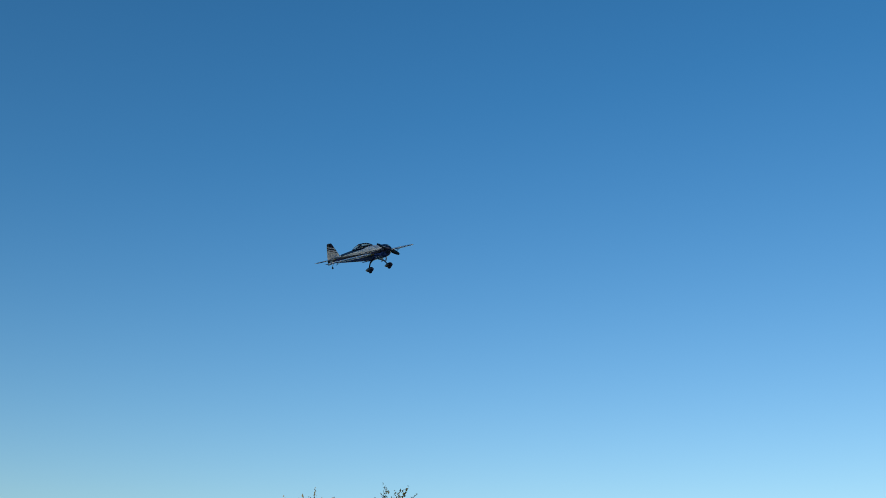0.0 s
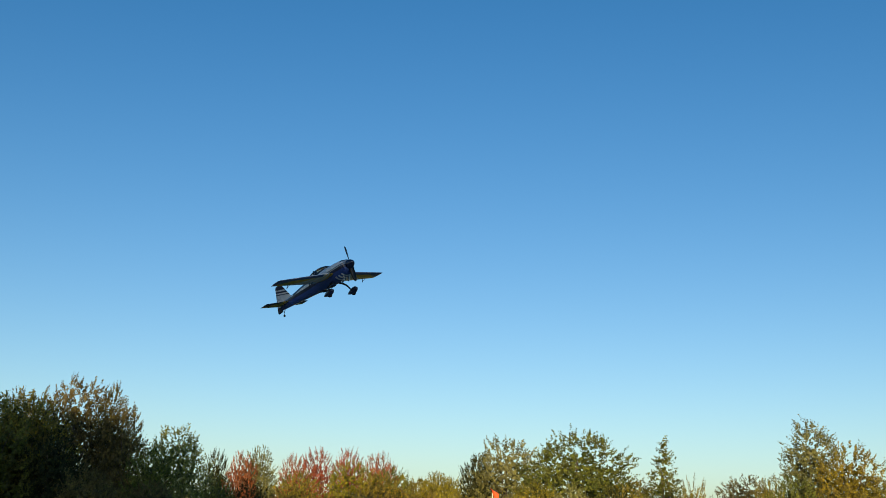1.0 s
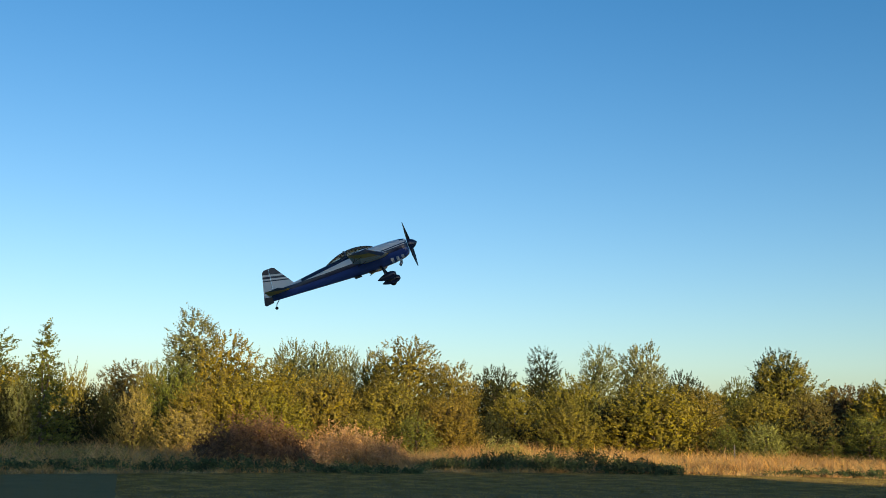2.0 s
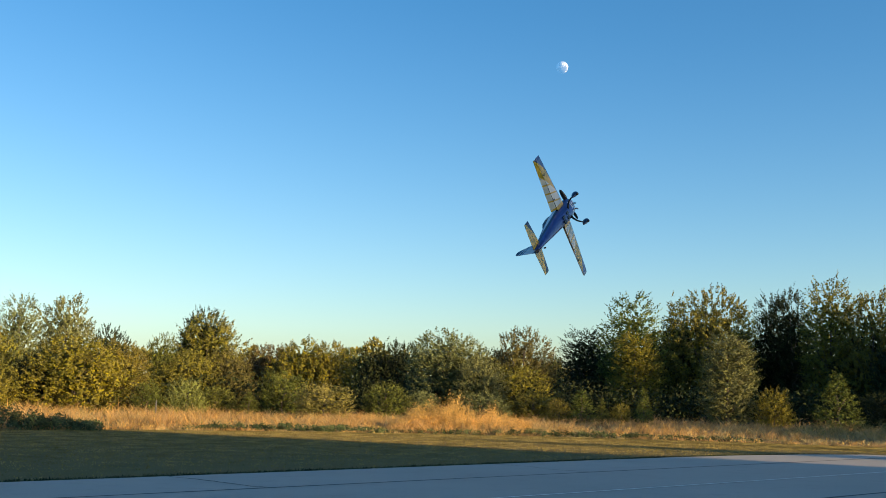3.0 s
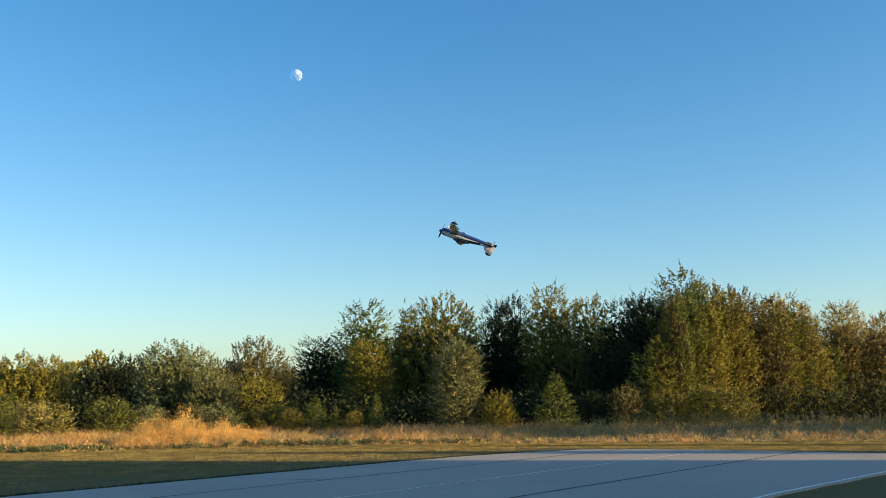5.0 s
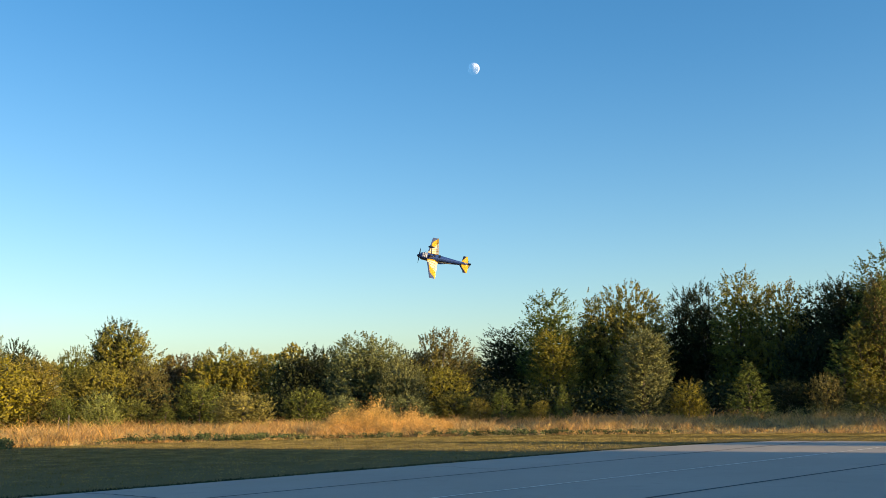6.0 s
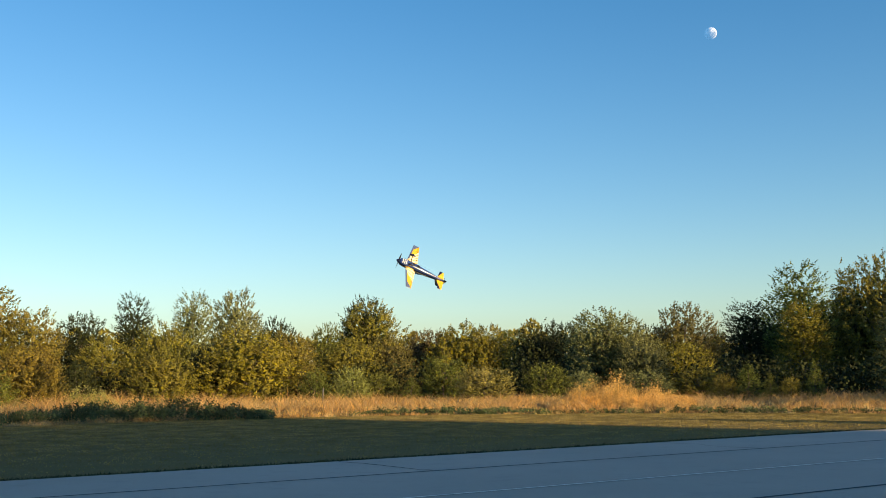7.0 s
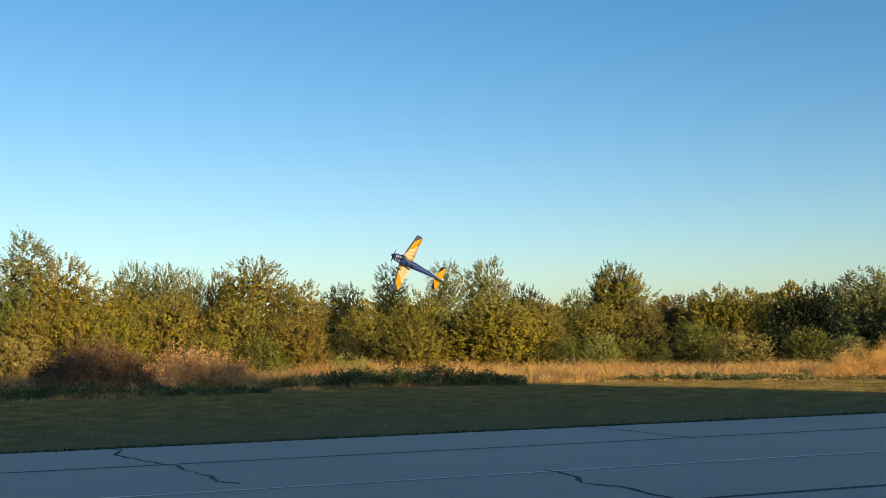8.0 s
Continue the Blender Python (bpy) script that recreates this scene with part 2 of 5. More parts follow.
def fuse_paint(nt, x, y, z):
    edge = calc(nt, "ADD", z, calc(nt, "MULTIPLY", calc(nt, "POWER", calc(nt, "SUBTRACT", x, 0.15), 2.0), -0.03))
    c = blend(nt, near(nt, edge, -0.016, 0.026), WHITE_C, NAVY_C)
    c = blend(nt, calc(nt, "MULTIPLY", near(nt, edge, 0.025, 0.007), calc(nt, "GREATER_THAN", x, 0.1)), c, NAVY_C)
    c = blend(nt, calc(nt, "LESS_THAN", edge, -0.042), c, BLUE_C)
    for at in (0.40, 0.47, 0.54):
        c = blend(nt, calc(nt, "MULTIPLY", near(nt, x, at, 0.018), calc(nt, "LESS_THAN", z, -0.105)), c, WHITE_C)
    deck = calc(nt, "MULTIPLY", calc(nt, "GREATER_THAN", z, calc(nt, "MULTIPLY_ADD", x, 0.085, 0.100)), calc(nt, "LESS_THAN", x, 0.06))
    c = blend(nt, calc(nt, "MULTIPLY", deck, calc(nt, "GREATER_THAN", x, -0.80)), c, NAVY_C)
    return blend(nt, calc(nt, "MULTIPLY", calc(nt, "GREATER_THAN", x, 0.56), calc(nt, "GREATER_THAN", z, 0.075)), c, NAVY_C)


def fin_paint(nt, x, y, z):
    s = calc(nt, "ADD", z, calc(nt, "MULTIPLY", calc(nt, "ADD", x, 1.2), 0.25))
    c = blend(nt, calc(nt, "GREATER_THAN", s, 0.285), WHITE_C, NAVY_C)
    for at, half in ((0.245, 0.014), (0.20, 0.008)):
        c = blend(nt, near(nt, s, at, half), c, NAVY_C)
    return blend(nt, calc(nt, "LESS_THAN", s, -0.02), c, NAVY_C)


WING_TOP, WING_UNDER = film_mat("wing_top_film", wing_top), film_mat("wing_under_film", wing_under)
TAIL_TOP, TAIL_UNDER = film_mat("tail_top_film", tail_top), film_mat("tail_under_film", tail_under)
FUSE, FIN = film_mat("fuselage_film", fuse_paint), film_mat("fin_film", fin_paint)


def glass_mat():
    m, nt, p, o = node_mat("tinted_canopy")
    p.inputs["Base Color"].default_value = (0.25, 0.30, 0.36, 1)
    p.inputs["Transmission Weight"].default_value, p.inputs["Roughness"].default_value, p.inputs["IOR"].default_value = 0.85, 0.04, 1.12
    p.inputs["Specular IOR Level"].default_value = 0.9
    return m


def moon_mat():
    """Sunlit rock seen through bright air: its light adds to the sky's."""
    m, nt, p, o = node_mat("moon_rock")
    pos = coords(nt)
    d = nt.nodes.new("ShaderNodeBsdfDiffuse")
    put(nt, d.inputs["Color"], blend(nt, steep(nt, grain(nt, pos, 0.05, 4), 0.40, 0.62), (0.10, 0.11, 0.13), (0.36, 0.37, 0.40)))
    t = nt.nodes.new("ShaderNodeBsdfTransparent")
    a = nt.nodes.new("ShaderNodeAddShader")
    nt.links.new(d.outputs[0], a.inputs[0]), nt.links.new(t.outputs[0], a.inputs[1]), nt.links.new(a.outputs[0], o.inputs[0])
    return m


GLASS, MOON = glass_mat(), moon_mat()


# ---- mesh helpers ----
def mesh_of(name, bm, *materials, smooth=True):
    me = bpy.data.meshes.new(name)
    bm.normal_update()
    bm.to_mesh(me)
    bm.free()
    for m in materials:
        me.materials.append(m)
    if smooth:
        me.polygons.foreach_set("use_smooth", [True] * len(me.polygons))
    return me


def part(name, bm, material, parent, label="", smooth=True):
    mats = material if isinstance(material, tuple) else (material,)
    ob = new(name, mesh_of(name, bm, *mats, smooth=smooth))
    ob.parent = parent
    return tagged(ob, label)


def raw(name, verts, faces, material):
    me = bpy.data.meshes.new(name)
    me.from_pydata(verts, [], faces)
    me.materials.append(material)
    return me


def tube(bm, a, b, r0, r1, sides=8, cap=True):
    a, b = Vector(a), Vector(b)
    turn = (b - a).to_track_quat("Z", "Y")
    rings = []
    for c, r in ((a, r0), (b, r1)):
        rings.append([bm.verts.new(c + turn @ Vector((math.cos(k * math.tau / sides) * r, math.sin(k * math.tau / sides) * r, 0))) for k in range(sides)])
    for k in range(sides):
        bm.faces.new((rings[0][k], rings[0][(k + 1) % sides], rings[1][(k + 1) % sides], rings[1][k]))
    if cap:
        bm.faces.new(rings[0][::-1]), bm.faces.new(rings[1])


def chain(bm, pts, radii, sides=8):
    for (a, b), (r, s) in zip(zip(pts, pts[1:]), zip(radii, radii[1:])):
        tube(bm, a, b, r, s, sides)


def loft(bm, rings, close=True, mats=None):
    rows = [[bm.verts.new(p) for p in ring] for ring in rings]
    n = len(rows[0])
    for a, b in zip(rows, rows[1:]):
        for k in range(n if close else n - 1):
            f = bm.faces.new((a[k], a[(k + 1) % n], b[(k + 1) % n], b[k]))
            if mats:
                f.material_index = mats[k]
    if close:
        bm.faces.new(rows[0][::-1]), bm.faces.new(rows[-1])
    return rows


# ---- ground, lawn and runway ----
ALONG, ACROSS = Vector((0.6354, 0.7722, 0)), Vector((-0.7722, 0.6354, 0))   # the runway's axes


def at(u, n, z=0.0):
    return ALONG * u + ACROSS * n + Vector((0, 0, z))


def lawn_reach(az):
    """How far the mown grass reaches, in metres, towards a bearing (degrees to the left of +y)."""
    return float(np.interp(az, (-180, -60, -23, -15.6, -3.6, 9, 20, 29.6, 39.5, 47.3, 55.3, 70, 90, 100, 115, 180),
                           (60, 50, 41.2, 41.7, 42.2, 42.6, 42.2, 41.6, 39.6, 38, 36.5, 36, 40, 45, 60, 60)))


def polar(az, r, z=0.0):
    return Vector((-math.sin(radians(az)) * r, math.cos(radians(az)) * r, z))


def build_ground():
    bm = bmesh.new()
    radii = (0, 60, 90, 140, 250, 600, 1500, 4500)
    rings = []
    for r in radii[1:]:
        ring = []
        for k in range(96):
            p = polar(k * 3.75, r)
            p.z = 0 if r < 80 else noise.noise(p * 0.02) * 0.25
            ring.append(bm.verts.new(p))
        rings.append(ring)
    bm.faces.new(rings[0])
    for a, b in zip(rings, rings[1:]):
        for k in range(96):
            bm.faces.new((a[k], b[k], b[(k + 1) % 96], a[(k + 1) % 96]))
    bmesh.ops.recalc_face_normals(bm, faces=bm.faces)
    tagged(new("ground", mesh_of("ground", bm, GROUND)), "rough field soil under dry autumn grass", "ground", kind="structure")
    bm = bmesh.new()
    ring = [bm.verts.new(polar(a, lawn_reach(a if a <= 180 else a - 360) + 0.25 * noise.noise(Vector((a * 0.35, 0, 0))), 0.006)) for a in np.arange(0, 360, 1.0)]
    bm.faces.new(ring)
    bmesh.ops.recalc_face_normals(bm, faces=bm.faces)
    tagged(new("lawn", mesh_of("lawn", bm, LAWN)), "closely mown green and tan grass beside the runway", "lawn", kind="structure")


def ribbon(bm, pts, width, z, ragged=0.25, step=0.25):
    fine = []
    for a, b in zip(pts, pts[1:]):
        n = max(1, int(math.dist(a, b) / step))
        fine += [(a[0] + (b[0] - a[0]) * k / n, a[1] + (b[1] - a[1]) * k / n) for k in range(n)]
    fine.append(pts[-1])
    last = None
    for i, (u, v) in enumerate(fine):
        a, b = fine[max(i - 1, 0)], fine[min(i + 1, len(fine) - 1)]
        side = Vector((-(b[1] - a[1]), b[0] - a[0])).normalized() * width * 0.5
        w = 1 + ragged * noise.noise(Vector((u * 3.1, v * 3.1, width * 50)))
        j = ragged * (0.02 * noise.noise(Vector((u * 1.7 + 9, v * 1.7, 3))) + (0.05 * noise.noise(Vector((u * 5.0, v * 5.0, 8))) if ragged > 0.8 else 0))
        pair = [bm.verts.new(at(u + j + s * side.x * w, v + j + s * side.y * w, z)) for s in (-1, 1)]
        if last:
            bm.faces.new((last[0], pair[0], pair[1], last[1]))
        last = pair
    bmesh.ops.recalc_face_normals(bm, faces=bm.faces)


RUNWAY_EDGE = ((-70, 5.6), (18.0, 5.6), (25.0, 5.05), (31.8, 4.5), (32.3, 9.6), (32.5, 12.5), (32.25, 14.8), (31.5, 16.5), (29.4, 17.35), (27.0, 17.8), (24.0, 18.05), (-70, 18.12))


def build_runway():
    bm = bmesh.new()
    pts = []
    for a, b in zip(RUNWAY_EDGE, RUNWAY_EDGE[1:] + RUNWAY_EDGE[:1]):
        n = max(1, int(math.dist(a, b) / 0.6))
        for k in range(n):
            u, v = a[0] + (b[0] - a[0]) * k / n, a[1] + (b[1] - a[1]) * k / n
            pts.append(at(u, v + 0.05 * noise.noise(Vector((u * 0.9, v, 0))), 0.03))
    top = bm.faces.new([bm.verts.new(p) for p in pts])
    low = bmesh.ops.extrude_face_region(bm, geom=[top])
    for v in [g for g in low["geom"] if isinstance(g, bmesh.types.BMVert)]:
        v.co.z = -0.05
    bmesh.ops.recalc_face_normals(bm, faces=bm.faces)
    runway = tagged(new("runway", mesh_of("runway", bm, ASPHALT, smooth=False)), "weathered grey asphalt runway with sealed cracks", "runway", kind="structure")
    for v, w in ((15.22, 0.075), (9.4, 0.085)):
        bm = bmesh.new()
        ribbon(bm, [(-60, v), (32.3, v)], w, 0.034)
        part("seam", bm, TAR, runway, "black tar seam between paving lanes")
    bm = bmesh.new()
    ribbon(bm, [(-60, 12.14), (32.4, 12.14)], 0.06, 0.034, 0.4)
    part("painted_line", bm, LINE_PAINT, runway, "thin worn pale painted line")
    bm = bmesh.new()
    ribbon(bm, [(-60, 5.76), (18.0, 5.76), (25.0, 5.21), (31.7, 4.68)], 0.09, 0.034, 0.4)
    part("painted_line", bm, LINE_PAINT, runway, "pale edge line along the near grass")
    bm = bmesh.new()
    ribbon(bm, [(-60, 12.08), (32.4, 12.08)], 0.02, 0.0345, 0.6)
    part("seam", bm, TAR, runway, "narrow dark joint beside the painted line")
    cracks = (
        (((0.04, 18.1), (0.26, 17.78), (0.15, 16.98), (0.33, 16.53), (0.79, 15.24)), 0.06),
        (((0.79, 15.24), (0.94, 15.09), (1.0, 14.62), (1.16, 14.0), (1.29, 13.49), (1.31, 13.01), (1.54, 12.68)), 0.05),
        (((8.82, 18.1), (8.75, 17.87), (8.95, 17.2), (9.05, 16.4), (9.12, 15.5), (9.27, 15.35)), 0.045),
        (((5.28, 12.27), (5.4, 12.02), (5.38, 11.48), (5.22, 11.0), (5.45, 10.53), (5.54, 9.65), (5.6, 9.4)), 0.05),
        (((16.9, 18.1), (17.2, 17.0), (17.0, 16.2), (17.3, 15.25)), 0.03),
    )
    for pts, w in cracks:
        bm = bmesh.new()
        ribbon(bm, pts, w, 0.0352, 0.9, 0.08)
        part("crack", bm, TAR, runway, "wandering crack filled with black sealer")


# ---- leaves, trunks and grass ----
def leaf_mesh(name, centre, normal, size, material, rng, slim=0.72):
    """One mesh of many small pointed leaves."""
    n = len(centre)
    normal = normal / (np.linalg.norm(normal, axis=1, keepdims=True) + 1e-9)
    t = rng.normal(size=(n, 3))
    t -= normal * (t * normal).sum(1, keepdims=True)
    t /= np.linalg.norm(t, axis=1, keepdims=True) + 1e-9
    b = np.cross(normal, t)
    s = size[:, None]
    droop = normal * s * 0.10
    v = np.stack([centre - t * s * 0.42 - b * s * slim * 0.5, centre - t * s * 0.36 + b * s * slim * 0.5, centre + t * s * 0.62 - droop], 1).reshape(-1, 3)
    me = bpy.data.meshes.new(name)
    me.vertices.add(3 * n), me.loops.add(3 * n), me.polygons.add(n)
    me.vertices.foreach_set("co", v.astype(np.float32).ravel())
    me.loops.foreach_set("vertex_index", np.arange(3 * n).astype(np.int32))
    me.polygons.foreach_set("loop_start", (np.arange(n) * 3).astype(np.int32))
    me.polygons.foreach_set("loop_total", np.full(n, 3, np.int32))
    me.materials.append(material)
    me.update()
    me.validate()
    return me


def on_sphere(rng, n):
    v = rng.normal(size=(n, 3))
    return v / np.linalg.norm(v, axis=1, keepdims=True)


STEM = {"belt": 8.0, "low": 5.0, "great": 9.0, "round": 8.0, "tall": 11.0, "cone": 6.0, "shrub": 3.2, "slender": 9.0}      # heights of the trunks


# crown profiles: heights and half widths; then shoots, leaves on each, leaf size, shoot length, lift
PROFILE = {
    "belt": ((0.4, 1.2, 3.0, 5.2, 7.0, 7.8), (1.2, 2.0, 2.6, 2.5, 1.6, 0.4)),
    "round": ((0.2, 0.9, 2.4, 4.6, 6.2, 7.2, 7.7, 7.9), (1.5, 2.3, 2.7, 2.75, 2.3, 1.6, 0.9, 0.2)),
    "great": ((0.4, 1.4, 3.2, 5.4, 7.2, 8.2, 8.7, 8.9), (2.8, 4.0, 4.4, 4.3, 3.5, 2.4, 1.4, 0.3)),
    "low": ((0.0, 0.8, 2.0, 3.4, 4.3, 4.7, 4.85), (2.2, 2.7, 2.75, 2.35, 1.6, 0.9, 0.2)),
    "tall": ((0.6, 2.0, 4.5, 7.5, 9.4, 10.4, 10.8, 11.0), (1.3, 2.0, 2.2, 2.1, 1.65, 1.1, 0.6, 0.1)),
    "cone": ((0.05, 0.7, 2.0, 3.8, 5.2, 6.0), (1.2, 1.5, 1.25, 0.75, 0.32, 0.04)),
    "slender": ((1.0, 2.2, 4.2, 6.8, 8.3, 9.0), (0.45, 0.85, 1.10, 0.90, 0.50, 0.10)),
    "shrub": ((0.0, 0.6, 1.5, 2.3, 2.8, 3.0), (1.15, 1.35, 1.4, 1.1, 0.65, 0.15)),
}
GROWTH = {"belt": (60, 4, 0.60, 0.9, 0.5), "round": (860, 13, 0.142, 0.80, 0.70), "great": (1500, 13, 0.155, 0.80, 0.05), "low": (760, 13, 0.134, 0.75, 0.70),
          "tall": (860, 13, 0.136, 0.80, 0.80), "slender": (380, 11, 0.126, 0.65, 0.85), "cone": (480, 12, 0.098, 0.45, 0.35), "shrub": (430, 12, 0.090, 0.50, 1.00)}


def crown_cloud(shape, rng):
    """Leafy shoots that fan out and up all over a lumpy crown, and broader leaves deep inside that close it."""
    shoots, leaves, small, reach, lift = GROWTH[shape]
    zs, ws = PROFILE[shape]
    seed = rng.uniform(0, 50)

    def spots(n, lo, hi):
        """Places in the crown between two depths, and the way outwards there."""
        fine = np.linspace(zs[0], zs[-1], 60)
        area = np.interp(fine, zs, ws) + 0.12 * max(ws)
        z = np.interp(rng.random(n), np.cumsum(area) / area.sum(), fine)
        a = rng.uniform(0, math.tau, n)
        w = np.interp(z, zs, ws)
        slope = (np.interp(z + 0.1, zs, ws) - np.interp(z - 0.1, zs, ws)) / 0.2
        out = np.stack([np.cos(a), np.sin(a), np.clip(-slope, -0.5, 2.5)], 1)
        out /= np.linalg.norm(out, axis=1, keepdims=True)
        lump = np.array([noise.noise(Vector((x * 1.7, y * 1.7, q * 0.55 + seed))) + 0.6 * noise.noise(Vector((x * 3.6, y * 3.6, q * 1.3 + seed))) for x, y, q in zip(np.cos(a), np.sin(a), z)])
        k = rng.uniform(lo, hi, n) * (1 + (0.12 if shape == "cone" else 0.33) * lump)
        top = (z - zs[0]) / (zs[-1] - zs[0])
        if hi < 0.9:                                       # deep places stay well under the crown's top
            z = z * (1 - 0.16 * top)
        return np.stack([np.cos(a) * w * k, np.sin(a) * w * k, z * (1 + 0.10 * lump * top)], 1), out

    c, out = spots(shoots, 0.62, 0.97)
    way = out + (0, 0, lift) + rng.normal(size=(shoots, 3)) * 0.28
    way /= np.linalg.norm(way, axis=1, keepdims=True)
    length = reach * rng.uniform(0.5, 1.2, (shoots, 1))
    cs, ns, ss = [], [], []
    for k in range(leaves):
        e = (k + rng.uniform(0, 1, (shoots, 1))) / leaves
        side = np.cross(way, rng.normal(size=(shoots, 3)))
        side /= np.linalg.norm(side, axis=1, keepdims=True) + 1e-6
        cs.append(c + way * length * (e - 0.35) + side * small * (1.1 - 0.75 * e) * rng.uniform(0.2, 1.1, (shoots, 1)))
        ns.append(out * 0.5 + side * 0.6 + rng.normal(size=(shoots, 3)) * 0.3)
        ss.append(small * (1.2 - 0.45 * e[:, 0]) * rng.uniform(0.7, 1.3, shoots))
    m = {"belt": 1000, "great": 2600, "cone": 350, "shrub": 350, "slender": 300}.get(shape, 1300)
    c, out = spots(m, 0.2, 0.95 if shape == "belt" else 0.70)
    cs.append(c)
    ns.append(out * 0.5 + rng.normal(size=(m, 3)))
    ss.append(rng.uniform(0.26, 0.40, m) * (2.6 if shape == "belt" else 0.6 if shape in ("cone", "shrub", "slender") else 1))
    limbs = list(spots(12, 0.5, 0.75)[0])
    cs, ns, ss = np.concatenate(cs), np.concatenate(ns), np.concatenate(ss)
    cs[:, 2] = np.maximum(cs[:, 2], 0.03)
    return limbs, cs, ns, ss


def trunk_mesh(shape, limbs, rng):
    h = STEM[shape]
    bm = bmesh.new()
    r = {"belt": 0.17, "low": 0.14, "great": 0.22, "round": 0.17, "tall": 0.18, "cone": 0.09, "shrub": 0.05, "slender": 0.07}[shape]
    pts = [Vector((rng.normal() * 0.03 * k, rng.normal() * 0.03 * k, h * 0.8 * k / 5)) for k in range(6)]
    chain(bm, pts, [r * (1.25 if k == 0 else 1 - 0.16 * k) for k in range(6)], 6)
    for c in limbs:
        z = min(max(c[2] * 0.6, h * 0.12), h * 0.7)
        a = Vector((0, 0, z))
        b = Vector(c)
        mid = a.lerp(b, 0.5) + Vector((0, 0, -0.1 * (b - a).length))
        chain(bm, [a, mid, b], [r * 0.42, r * 0.28, r * 0.1], 4)
    return mesh_of("trunk", bm, BARK)


TEMPLATES = {}


def template(shape, variant):
    if (shape, variant) not in TEMPLATES:
        rng = np.random.default_rng(sum(map(ord, shape)) * 10 + variant)
        limbs, c, n, s = crown_cloud(shape, rng)
        top, wide = np.percentile(c[:, 2], 99.7), np.percentile(np.hypot(c[:, 0], c[:, 1]), 93) * 2
        TEMPLATES[shape, variant] = (trunk_mesh(shape, limbs, rng), leaf_mesh("crown", c, n, s, LEAF["green"], rng, 0.8), top, wide)
    return TEMPLATES[shape, variant]


SAID = {"green": "mid-green", "yellow": "yellow-green", "dark": "dark green", "olive": "olive-green", "brown": "brownish", "grey": "grey-green",
        "pale": "pale green", "red": "red autumn", "orange": "bright orange autumn", "tan": "tan and olive", "blond": "faded blond"}
KIND_OF = {"slender": ("tree", "slender young tree with {} leaves at the edge of the wood"), "great": ("tree", "large spreading tree with a full crown of {} leaves"), "low": ("tree", "low spreading tree with {} leaves down to the grass"), "belt": ("tree", "tall {} tree in the wood on the sunset side"), "round": ("tree", "broad round-topped tree with {} leaves at the field's edge"), "tall": ("tree", "tall uneven tree with {} leaves in the wood"),
           "cone": ("tree", "narrow pointed young tree with {} foliage"), "shrub": ("shrub", "bushy shrub with {} leaves in tall grass")}


def plant(x, y, height, width, colour, shape, rng):
    if shape == "tall" and width > 5.2:
        shape = "round"
    if shape == "round" and height < width * 1.08:
        shape = "low"
    if shape in ("round", "low") and width > 6.4:
        shape = "great"
    trunk, crown, top, wide = template(shape, int(rng.integers(0, 4)))
    kind, words = KIND_OF[shape]
    root = new("conifer" if shape == "cone" else kind)
    root.matrix_world = Matrix.Translation((x, y, 0)) @ Matrix.Rotation(rng.uniform(0, math.tau), 4, "Z") @ Matrix.Diagonal((width / wide, width / wide, height / top, 1))
    a = new("trunk", trunk)
    b = new("crown", crown)
    a.parent = b.parent = root
    b.material_slots[0].link = "OBJECT"
    b.material_slots[0].material = LEAF[colour]
    return tagged(root, words.format(SAID[colour]), kind, "woods round the field")


RIGHT = (
    (-30.3, 71.9, 7.1, 4.7, "olive", "round"),
    (-27.7, 77.2, 5.1, 4.6, "brown", "round"),
    (-23.1, 72.4, 5.3, 5.1, "yellow", "round"),
    (-21.4, 72.9, 5.2, 3.6, "yellow", "round"),
    (-22.6, 85.1, 5.3, 3.7, "green", "round"),
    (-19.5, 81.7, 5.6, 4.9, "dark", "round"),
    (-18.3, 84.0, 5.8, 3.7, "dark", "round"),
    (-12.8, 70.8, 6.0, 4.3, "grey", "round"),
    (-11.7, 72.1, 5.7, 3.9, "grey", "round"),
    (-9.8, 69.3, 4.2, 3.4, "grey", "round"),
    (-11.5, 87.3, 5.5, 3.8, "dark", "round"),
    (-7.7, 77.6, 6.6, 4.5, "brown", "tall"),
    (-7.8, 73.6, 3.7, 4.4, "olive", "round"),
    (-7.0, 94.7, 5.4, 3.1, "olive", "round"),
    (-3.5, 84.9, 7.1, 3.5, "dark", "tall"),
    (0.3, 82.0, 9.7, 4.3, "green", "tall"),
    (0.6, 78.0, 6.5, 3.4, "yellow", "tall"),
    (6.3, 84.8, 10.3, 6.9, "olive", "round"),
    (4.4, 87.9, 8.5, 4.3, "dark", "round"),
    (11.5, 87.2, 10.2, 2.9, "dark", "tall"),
)
